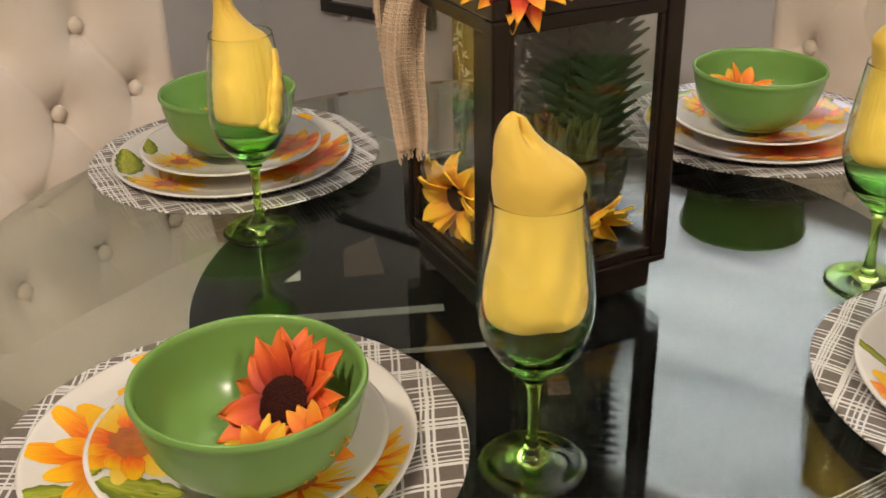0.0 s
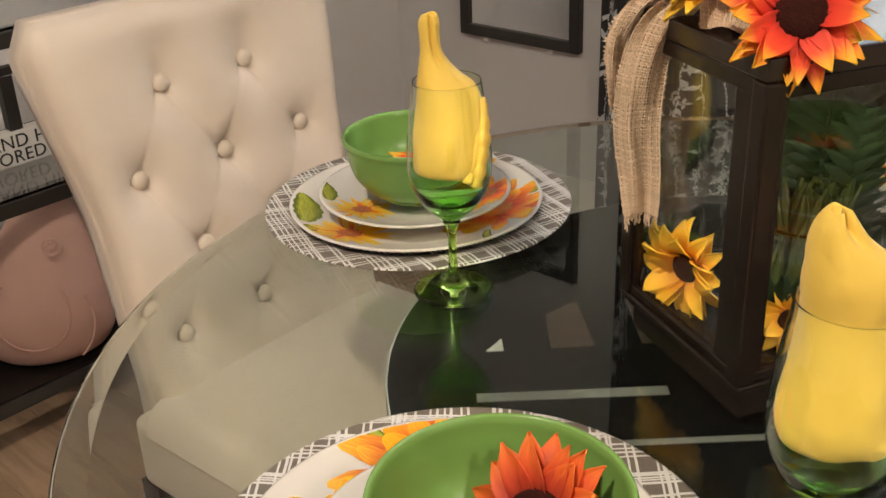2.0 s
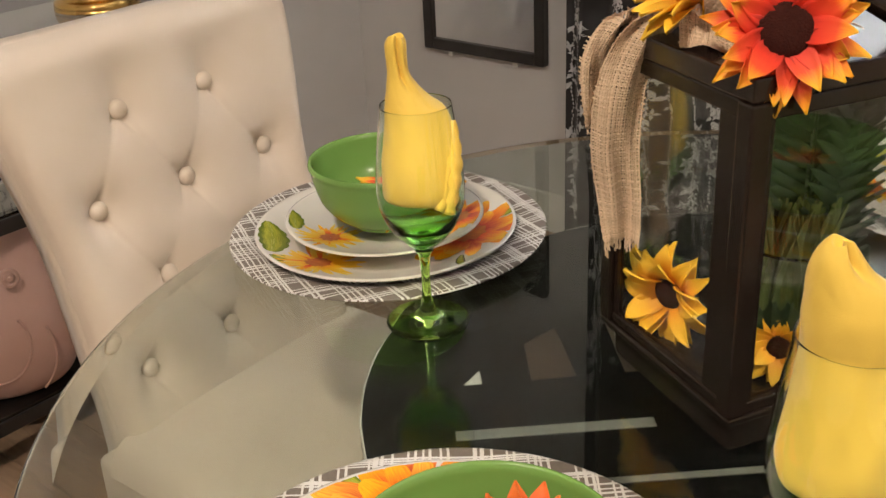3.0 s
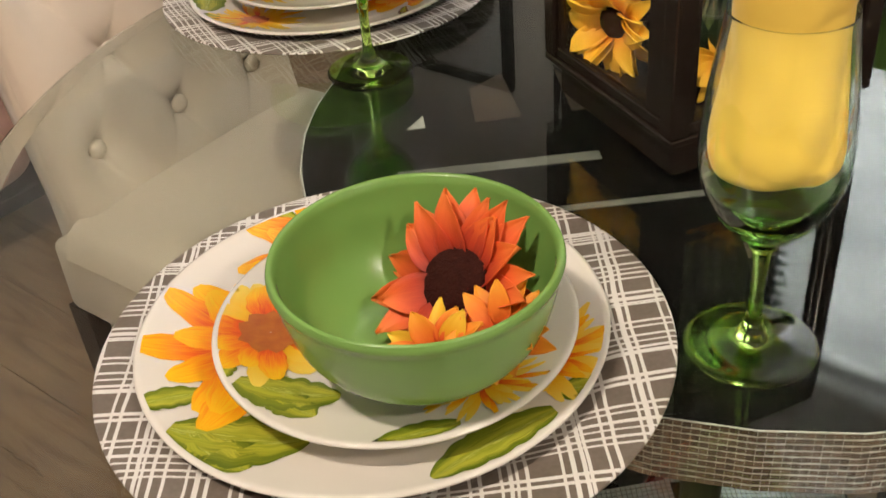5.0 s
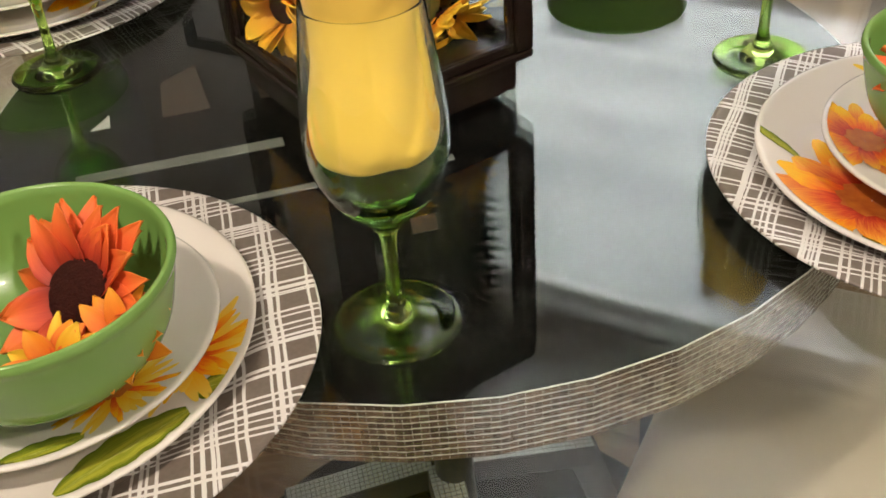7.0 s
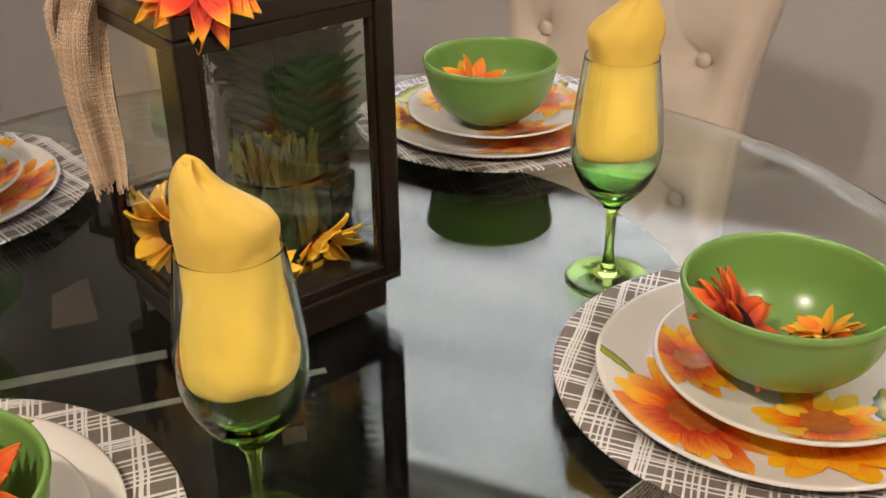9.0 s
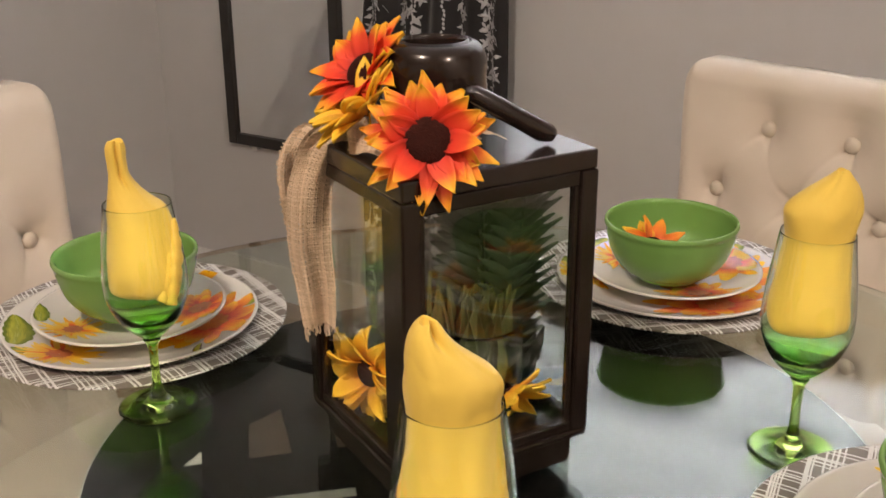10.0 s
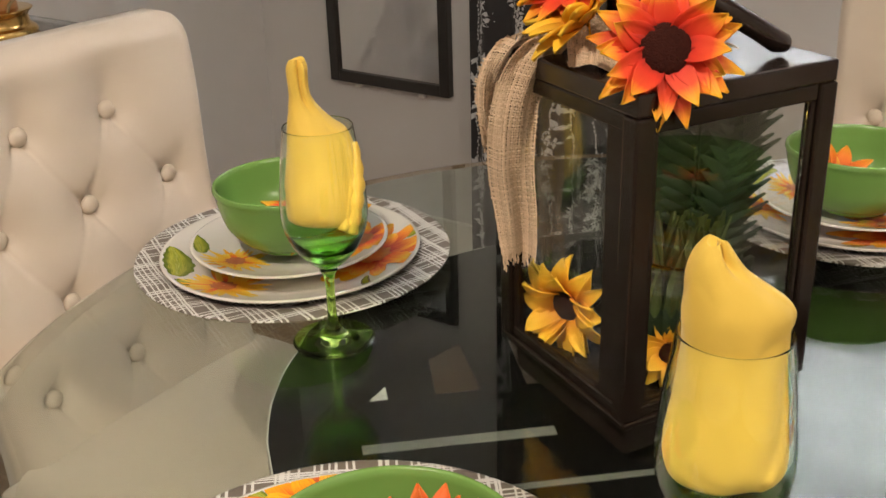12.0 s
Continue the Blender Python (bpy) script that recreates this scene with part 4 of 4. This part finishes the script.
SETTINGS = [((-0.113, 0.6465), (-0.120, 0.652), (-0.105, 0.6415), (-0.087, 0.610), 4, 4, 4),
            ((-0.211, 1.190), (-0.213, 1.187), (-0.213, 1.183), (-0.209, 1.172), -60, -107, -89),
            ((0.398, 1.264), (0.396, 1.258), (0.394, 1.250), (0.381, 1.224), 190, 190, 190),
            ((0.468, 0.713), (0.470, 0.712), (0.476, 0.706), (0.461, 0.703), 60, 100, 78)]
for k, (c, d, s, b, rz, rd, rs) in enumerate(SETTINGS):
    charger(*c, rz)
    dinner_plate(*d, rd, 20 + 7 * k)
    salad_plate(*s, rs, 50 + 7 * k)
    bowl(*b)

FACE = "rust-orange silk sunflower resting in a green bowl"
silk_flower(aim((-0.067, 0.628, 0.822), (-0.42, -0.62, 0.66), 10), 0.053, [RUST, RUST, ORANGE], FACE, 1, 16, 2, 0.37)
silk_flower(aim((-0.045, 0.590, 0.817), (-0.20, -0.45, 0.87), 40), 0.030, [AMBERGOLD, AMBERGOLD, GOLD], "small golden silk flower tucked beside a sunflower in a bowl", 2, 8, 2, 0.04, 0.45)
silk_flower(aim((-0.077, 0.582, 0.812), (-0.20, -0.45, 0.85), 10), 0.031, [GOLD, AMBERGOLD], "small orange silk flower tucked under a sunflower in a bowl", 31, 7, 2, 0.04, 0.4)
silk_flower(aim((0.426, 0.708, 0.823), (0.62, -0.30, 0.62), 0), 0.047, [RUST, RUST, ORANGE], FACE, 3, 15, 2, 0.34)
silk_flower(aim((0.486, 0.692, 0.816), (-0.1, 0.3, 0.9), 20), 0.028, [AMBERGOLD, GOLD], "small golden silk flower tucked beside a sunflower in a bowl", 4, 9, 2, 0.04, 0.6)
silk_flower(aim((0.362, 1.222, 0.824), (0.2, -0.3, 0.9), 0), 0.044, [GOLD, AMBERGOLD], "golden orange silk sunflower resting in a green bowl", 5, 14, 2, 0.3)
silk_flower(aim((-0.196, 1.166, 0.815), (0.2, -0.3, 0.9), 0), 0.045, [GOLD, ORANGE], "golden orange silk sunflower resting in a green bowl", 6, 14, 2, 0.3)

# ---- lantern ----
LZ, LH, LTOP = 26.9, 0.0862, 1.0365
LX, LY = 0.107, 0.927
lan = thing("lantern", pose(LX, LY, TOP, 0, 0, LZ), "dark bronze metal lantern with glass panes standing on the table", "lantern")
H = LTOP - TOP
part("plinth", boxed((-LH + 0.009, -LH + 0.009, 0.0006), (LH - 0.009, LH - 0.009, 0.029), 0.003), BRONZE, lan, smooth=False)
part("floor_tray", boxed((-LH, -LH, 0.029), (LH, LH, 0.036), 0.002), BRONZE, lan, smooth=False)
for sx in (-1, 1):
    for sy in (-1, 1):
        x0, y0 = sx * (LH - 0.008), sy * (LH - 0.008)
        bm = boxed((x0 - 0.008, y0 - 0.008, 0.036), (x0 + 0.008, y0 + 0.008, H - 0.016), 0.002)
        part("post", bm, BRONZE, lan, smooth=False)
for k in range(4):
    m = pose(0, 0, 0, 0, 0, 90 * k)
    stile = 0.020 if k == 3 else 0.0045
    side = part("side_frame", boxed((-LH + 0.016, -LH + 0.002, 0.036), (LH - 0.016, -LH + 0.012, 0.045), 0.0015), BRONZE, lan, smooth=False, m=m)
    bm = bmesh.new()
    box(bm, (-LH + 0.016, -LH + 0.002, H - 0.028), (LH - 0.016, -LH + 0.012, H - 0.016), 0.0015)
    box(bm, (-LH + 0.016, -LH + 0.003, 0.045), (-LH + 0.0205, -LH + 0.011, H - 0.028), 0.001)
    box(bm, (LH - 0.016 - stile, -LH + 0.003, 0.045), (LH - 0.016, -LH + 0.011, H - 0.028), 0.001)
    part("pane_frame", bm, BRONZE, side, smooth=False)
    p = part("pane", boxed((-LH + 0.0205, -LH + 0.006, 0.045), (LH - 0.016 - stile, -LH + 0.008, H - 0.028)), PANE, side, "clear glass pane", False)
    p.visible_shadow = False
bm = boxed((-LH + 0.0008, -LH + 0.0008, H - 0.016), (LH - 0.0008, LH - 0.0008, H), 0.002)
part("lid", bm, LIDGLOSS, lan, smooth=False)
part("collar", lathe(smooth_profile([(0.040, H), (0.040, H + 0.030), (0.040, H + 0.050), (0.0404, H + 0.056), (0.0400, H + 0.064), (0.0375, H + 0.071), (0.033, H + 0.0755), (0.027, H + 0.077), (0.0235, H + 0.074), (0.023, H + 0.04), (0.023, H + 0.01), (0.0, H + 0.008)], 5), 56), LIDGLOSS, lan, "cylindrical chimney collar", m=pose(-0.007, 0.003, 0))
rod = [(0.000, -0.046, H + 0.046), (0.006, -0.047, H + 0.045), (0.025, -0.048, H + 0.034), (0.047, -0.047, H + 0.021), (0.064, -0.044, H + 0.0105), (0.071, -0.042, H + 0.0085), (0.075, -0.041, H + 0.0085)]
part("handle", tube([pose(0, 0, 0, 0, 0, -12) @ Vector(p) for p in rod], 0.0078, 14, [0.7, 0.9, 1, 1, 1.05, 0.9, 0.5]), LIDGLOSS, lan, "round-bar carrying handle folded down")


def on_lantern(x, y, z):
    return pose(LX, LY, TOP, 0, 0, LZ) @ Vector((x, y, z))


# burlap bow: folds on the lid and tails over the corner
bow = thing("burlap_ribbon", pose(LX, LY, TOP, 0, 0, LZ), "frayed natural burlap ribbon draped over the lantern's corner", "ribbon")


def ribbon(name, path, width, across, seed, fray=0.0, pitch=0.0018):
    """Threads along and across the cloth, each passing over and under the other; the ends fray."""
    rnd = random.Random(seed)
    pts = [Vector(p) for p in path]
    side = Vector(across).normalized()
    length = sum((b - a).length for a, b in zip(pts, pts[1:]))

    def at(u, v):
        f = min(max(u, 0.0), 1.0) * (len(pts) - 1)
        i = min(int(f), len(pts) - 2)
        p0, p1, p2, p3 = pts[max(i - 1, 0)], pts[i], pts[i + 1], pts[min(i + 2, len(pts) - 1)]
        t = f - i
        p = 0.5 * (2 * p1 + (p2 - p0) * t + (2 * p0 - 5 * p1 + 4 * p2 - p3) * t * t + (3 * p1 - p0 - 3 * p2 + p3) * t ** 3)
        s = (v - 0.5) * width * (1 + 0.08 * math.sin(u * 9 + seed)) * (1 - 0.30 * max(0, u - 0.5) / 0.5)
        n = (p2 - p1).cross(side).normalized()
        wave = 0.0042 * math.sin(v * 7 + u * 6 + seed) + 0.0022 * math.sin(v * 13 - u * 11)
        return p + side * s + n * wave, n

    warps, wefts = int(width / pitch), int(length / pitch)
    verts, faces = [], []

    def thread(line, flat):
        start = len(verts)
        for p, n, x in line:
            verts.extend([p + x * flat, p + n * 0.0005, p - x * flat, p - n * 0.0005])
        for k in range(len(line) - 1):
            a = start + 4 * k
            faces.extend([(a + q, a + (q + 1) % 4, a + 4 + (q + 1) % 4, a + 4 + q) for q in range(4)])

    for j in range(warps):
        line, shift = [], rnd.uniform(-0.2, 0.2)
        stop = wefts + int(rnd.uniform(0.2, 1.0) * fray / pitch)
        for i in range(stop):
            p, n = at(i / (wefts - 1), (j + 0.5 + shift) / warps)
            over = 1 if (i + j) % 2 else -1
            if i >= wefts:
                p = p + Vector((rnd.uniform(-0.0006, 0.0006), rnd.uniform(-0.0006, 0.0006), -pitch * (i - wefts)))
            line.append((p + n * 0.00035 * over, n, side))
        thread(line, pitch * rnd.uniform(0.36, 0.47))
    for i in range(wefts):
        line = []
        lo, hi = rnd.choice((0, 0, 0, -1)), warps + rnd.choice((0, 0, 0, 1))
        shift = rnd.uniform(-0.2, 0.2)
        for j in range(lo, hi):
            p, n = at((i + shift) / (wefts - 1), (j + 0.5) / warps)
            q, n = at((i + shift) / (wefts - 1) + 0.003, (j + 0.5) / warps)
            along = (q - p).normalized() if (q - p).length > 1e-6 else Vector((0, 0, -1))
            over = -1 if (i + j) % 2 else 1
            line.append((p + n * 0.00035 * over, n, along))
        thread(line, pitch * rnd.uniform(0.34, 0.46))
    me = bpy.data.meshes.new(name)
    me.from_pydata([tuple(v) for v in verts], [], faces)
    me.materials.append(BURLAP)
    part(name, me, None, bow, "loosely woven burlap with frayed threads")


ribbon("tail", [(0.0, -0.05, H + 0.014), (-0.03, -0.02, H + 0.024), (-0.055, 0.02, H + 0.018), (-0.078, 0.036, H + 0.006), (-0.094, 0.044, H - 0.03), (-0.098, 0.048, H - 0.08), (-0.095, 0.046, H - 0.125), (-0.094, 0.044, H - 0.155)], 0.038, (0.894, -0.447, 0), 1, 0.016)
ribbon("tail", [(-0.02, 0.02, H + 0.014), (-0.05, 0.06, H + 0.014), (-0.080, 0.068, H + 0.006), (-0.095, 0.076, H - 0.02), (-0.097, 0.079, H - 0.05), (-0.096, 0.078, H - 0.075)], 0.026, (0.894, -0.447, 0), 2, 0.008)
ribbon("loop", [(-0.070, -0.03, H + 0.003), (-0.060, -0.015, H + 0.022), (-0.030, -0.01, H + 0.030), (-0.004, -0.03, H + 0.010)], 0.055, (0.6, -0.8, 0), 3)

T = "red-orange silk sunflower with yellow petal tips on the lantern"
silk_flower(aim((0.0895, 0.838, 1.0585), (-0.05, -0.88, 0.42), 8), 0.0495, [ORANGE, ORANGE, ORANGE], T, 7, 18, 2, 0.34, 0.16, 0.2)
silk_flower(aim((0.048, 0.930, 1.088), (-0.62, -0.42, 0.62), 0), 0.050, [ORANGE, ORANGE], T, 8, 13, 2, 0.3, 0.3)
silk_flower(aim((0.046, 0.900, 1.066), (-0.62, -0.10, 0.78), 30), 0.044, [GOLD, GOLD], "golden yellow silk sunflower lying on the burlap ribbon", 9, 12, 2, 0.12, 0.5)
# flowers and greenery inside
silk_flower(aim(on_lantern(-0.050, 0.034, 0.072), (-0.72, -0.62, -0.02), 5), 0.050, [GOLD, GOLD, GOLD], "golden yellow silk sunflower with a brown eye inside the lantern", 10, 12, 3, 0.27, 0.75, 0.75)
silk_flower(aim(on_lantern(0.035, -0.040, 0.062), (0.35, -0.55, -0.55), 5), 0.038, [GOLD, GOLD], "drooping golden silk sunflower inside the lantern", 11, 11, 2, 0.3, 0.5)
silk_flower(aim(on_lantern(-0.020, -0.052, 0.060), (-0.1, -0.8, 0.2), 5), 0.030, [GOLD, GOLD], "golden silk flower at the bottom of the lantern", 12, 11, 2, 0.3, 0.4)

jar = thing("glass_jar", pose(*on_lantern(0.026, -0.004, 0.0366)) @ Matrix.Scale(0.88, 4), "clear glass jar of greenery inside the lantern", "jar")
jar_wall = part("jar_wall", lathe(smooth_profile([(0.0, 0.0), (0.038, 0.0), (0.045, 0.006), (0.047, 0.03), (0.047, 0.07), (0.044, 0.085), (0.046, 0.092)], 5) + [(0.0445, 0.092), (0.0425, 0.085), (0.045, 0.07), (0.045, 0.03), (0.043, 0.008), (0.0, 0.004)], 48), GLASSCLEAR, jar)
jar_wall.visible_shadow = False


def serrated_leaf(name, L, W, teeth, curl, material):
    def at(u, v):
        s = 2 * v - 1
        w = W * math.sin(math.pi * min(1, 0.08 + 0.9 * u)) ** 0.6
        saw = 1 - 0.42 * ((u * teeth) % 1.0) if abs(s) > 0.55 else 1
        return Vector((w * s * saw, -0.25 * W * abs(s) - curl * L * u * u, L * u))
    bm = sheet(teeth * 4, 6, at, 0.0005)
    return mesh(name, bm, material, False)


green = thing("greenery", pose(*on_lantern(0.02, 0.0, 0.052), 0, 0, LZ), "dark green artificial fern leaves standing in the lantern", "plant")


def fern_frond(name, L, half, pairs):
    """A stalk with pairs of narrow leaflets, each folded along its middle."""
    bm = tube([(0, -0.04 * L * (k / 8) ** 2, L * k / 8) for k in range(9)], 0.0012, 5)
    uv = bm.loops.layers.uv.new("UVMap")
    for k in range(pairs):
        u = (k + 1.5) / (pairs + 1)
        reach = half * math.sin(math.pi * (0.20 + 0.62 * u)) ** 0.5 * (1 + 0.10 * math.sin(k * 2.7))
        for sx in (-1, 1):
            def leaf_at(t, s):
                w = 0.60 * L / pairs * math.sin(math.pi * min(1, 0.12 + 0.86 * t)) ** 0.7
                return Vector((sx * t * reach, -0.04 * L * u * u + 0.0025 * abs(s) - 0.10 * reach * t * t, L * u - 0.008 + 0.62 * reach * t + s * w * (1 - 0.5 * t)))
            grid = [[bm.verts.new(leaf_at(t / 4, s)) for s in (-1, 0, 1)] for t in range(5)]
            for a in range(4):
                for b in range(2):
                    f = bm.faces.new((grid[a][b], grid[a + 1][b], grid[a + 1][b + 1], grid[a][b + 1]))
                    for loop, c in zip(f.loops, ((a, b), (a + 1, b), (a + 1, b + 1), (a, b + 1))):
                        loop[uv].uv = (c[0] / 4, c[1] / 2)
    return mesh(name, bm, LEAF)


big = fern_frond("frond", 0.174, 0.042, 15)
for x, y, rx, ry, rz in ((0.022, -0.012, 3, 3, 5), (0.020, 0.006, -2, 2, 40), (0.012, -0.004, 4, -3, -25), (0.016, 0.022, -4, 0, 80), (0.026, 0.014, 0, 4, -45), (0.004, 0.010, 0, -5, 15)):
    part("frond", big, None, green, m=pose(x + 0.008, y, 0.006, rx, ry, rz))
blade = serrated_leaf("blade", 0.10, 0.008, 2, 0.12, GRASS)
rnd = random.Random(8)
for k in range(64):
    a, r = rnd.uniform(0, 6.28), 0.032 * math.sqrt(rnd.random())
    part("blade", blade, None, green, "olive grass blade" if k == 0 else "", m=pose(r * math.cos(a), r * math.sin(a), 0.0, rnd.uniform(-7, 7), rnd.uniform(-7, 7), rnd.uniform(0, 360)))
low = serrated_leaf("low_leaf", 0.055, 0.011, 5, 0.5, LEAF)
for k in range(14):
    a = rnd.uniform(0, 360)
    part("low_leaf", low, None, green, m=pose(0.045 * math.cos(radians(a)), 0.045 * math.sin(radians(a)), -0.008, -55, 0, a - 90))

# ---- console with its ornaments ----
CA, CB = 0.09, 0.462   # depth from and to, along a
CN, CF = -2.35, -0.90  # near and far end, along b
con = thing("console_shelf", ROOM, "black metal console shelf with glass shelves against the wall", "shelf unit")
for x in (CA, CB - 0.028):
    for y in (CN, CF - 0.028):
        part("post", boxed((x, y, 0), (x + 0.028, y + 0.028, 0.795), 0.002), BLACK, con, smooth=False)
for z in (0.10, 0.475, 0.767):
    bm = bmesh.new()
    for lo, hi in (((CA + 0.028, CN, z), (CB - 0.028, CN + 0.028, z + 0.028)), ((CA + 0.028, CF - 0.028, z), (CB - 0.028, CF, z + 0.028)),
                   ((CA, CN + 0.028, z), (CA + 0.028, CF - 0.028, z + 0.028)), ((CB - 0.028, CN + 0.028, z), (CB, CF - 0.028, z + 0.028))):
        box(bm, lo, hi, 0.002)
    rail = part("shelf_rail", bm, BLACK, con, smooth=False)
    p = part("glass_shelf", boxed((CA + 0.005, CN + 0.005, z + 0.0285), (CB - 0.005, CF - 0.005, z + 0.0345)), PANE if z > 0.2 else BLACKGLOSS, rail, "glass shelf", False)
    p.visible_shadow = False

sgn = thing("sign_block", ROOM @ pose(0.32, -1.36, 0.5098, 0, 0, 90), "white wooden block sign with black lettering standing on the shelf", "sign")
part("block", boxed((-0.34, 0, 0), (0.26, 0.03, 0.066), 0.003), SIGNWHITE, sgn, smooth=False)
for text, x, z, size in (("AND HIGHLY", -0.052, 0.036, 0.036), ("FAVORED", -0.100, 0.007, 0.035)):
    f = bpy.data.curves.new("lettering", "FONT")
    f.body, f.size, f.extrude, f.space_character = text, size, 0.0006, 1.05
    tmp = bpy.data.objects.new("lettering", f)
    scene.collection.objects.link(tmp)
    me = bpy.data.meshes.new_from_object(tmp.evaluated_get(bpy.context.evaluated_depsgraph_get()))
    bpy.data.objects.remove(tmp)
    me.materials.clear()
    me.materials.append(INK)
    part("lettering", me, None, sgn, "black serif letters", m=pose(x, -0.0012, z, 90))
bm = bmesh.new()
bm.faces.new([bm.verts.new(p) for p in ((0.072, -0.0012, 0.007), (0.10, -0.0012, 0.007), (0.086, -0.0012, 0.031))])
part("mark", bm, INK, sgn, "black triangle mark", False)

for x in (-0.30, -0.20, -0.10, 0.0, 0.09):
    bm = bmesh.new()
    box(bm, (x, 0.004, 0.0662), (x + 0.026, 0.026, 0.172), 0.002)
    box(bm, (x - 0.012, 0.004, 0.172), (x + 0.038, 0.026, 0.186), 0.002)
    part("bar", bm, BLACK, sgn, "black upright bar on the block", False)

# figurine: a plump bird-like ceramic, one mesh
prof = smooth_profile([(0.0, 0.0), (0.095, 0.0), (0.138, 0.03), (0.155, 0.09), (0.147, 0.15), (0.126, 0.205), (0.105, 0.245), (0.088, 0.275), (0.070, 0.303), (0.042, 0.327), (0.0, 0.338)], 6)
bm = lathe(prof, 48)
for v in bm.verts:
    v.co.y *= 0.72
    v.co.x += 0.22 * max(0, v.co.z - 0.12)


def swirl(cx, cz, r0, r1, turns, start, rad):
    pts = []
    for i in range(40):
        t = i / 39
        a = start + turns * 2 * math.pi * t
        r = r0 + (r1 - r0) * t
        x, z = cx + r * math.cos(a), cz + r * math.sin(a)
        w = max(0.02, height_r(z) ** 2 - (x - 0.22 * max(0, z - 0.12)) ** 2)
        pts.append((x, -0.72 * math.sqrt(w) - 0.001, z))
    return tube(pts, rad, 6)


def height_r(z):
    for (r0, z0), (r1, z1) in zip(prof, prof[1:]):
        if z0 <= z <= z1 and z1 > z0:
            return r0 + (r1 - r0) * (z - z0) / (z1 - z0)
    return 0.05


def merge(bm, other):
    me = bpy.data.meshes.new("tmp")
    other.to_mesh(me)
    other.free()
    bm.from_mesh(me)
    bpy.data.meshes.remove(me)


merge(bm, swirl(0.045, 0.262, 0.016, 0.016, 1.0, 0, 0.004))
merge(bm, swirl(0.045, 0.262, 0.004, 0.004, 1.0, 0, 0.004))
merge(bm, swirl(-0.02, 0.13, 0.085, 0.075, 0.75, 2.2, 0.003))
merge(bm, swirl(0.0, 0.10, 0.10, 0.105, 0.22, -0.9, 0.003))
fig = tagged(part("figurine", bm, PINK, None), "plump dusty pink ceramic bird figurine on the lower shelf", "figurine")
fig.matrix_world = ROOM @ pose(0.36, -1.39, 0.136, 0, 0, 62) @ Matrix.Diagonal((0.86, 0.86, 0.98, 1))

pot = thing("brass_pot", ROOM @ pose(0.375, -1.07, 0.8025) @ Matrix.Scale(0.84, 4), "polished brass pot with an amber jar and a twine handle", "pot")
part("base", lathe(smooth_profile([(0.0, 0.0), (0.085, 0.0), (0.092, 0.008), (0.09, 0.02), (0.078, 0.03), (0.076, 0.05), (0.083, 0.058), (0.08, 0.064), (0.0, 0.064)], 5), 48), BRASS, pot, "stepped polished brass base")
part("jar", lathe(smooth_profile([(0.0, 0.064), (0.052, 0.064), (0.056, 0.075), (0.056, 0.15), (0.05, 0.165), (0.0, 0.168)], 5), 40), AMBER, pot, "amber coloured jar")
part("twine_handle", tube([(0.058 + 0.045 * math.sin(t * 0.31), 0.012 * math.sin(t * 1.3), 0.165 - 0.013 * t + 0.03 * math.sin(t * 0.31)) for t in range(11)], 0.004, 8), TWINE, pot, "twisted jute handle")
part("twine_bow", tube([(0.03 * math.cos(t * 0.63), 0.01 * math.sin(t), 0.185 + 0.022 * math.sin(t * 0.63)) for t in range(11)], 0.004, 8), TWINE, pot)

# ---- floor of planks ----
flo = room_mesh("floor", [((-THICK, -DEEP - THICK, -0.1), (WIDE + THICK, THICK, -0.012))], GAP, "brown wood plank floor", "floor")
planks = {}


def plank_of(length):
    key = round(length, 4)
    if key not in planks:
        planks[key] = mesh("plank", boxed((0, 0, -0.012), (length - 0.0015, 0.1488, 0), 0.0008), PLANK, False)
    return planks[key]


r = 0
y = -DEEP
while y < -0.1:
    x = -((r * 0.41) % 1.2)
    while x < WIDE:
        lo, hi = max(x, 0.0), min(x + 1.2, WIDE)
        if hi - lo > 0.01:
            part("plank", plank_of(hi - lo), None, flo, m=pose(lo, y, 0))
        x += 1.2
    y += 0.15
    r += 1
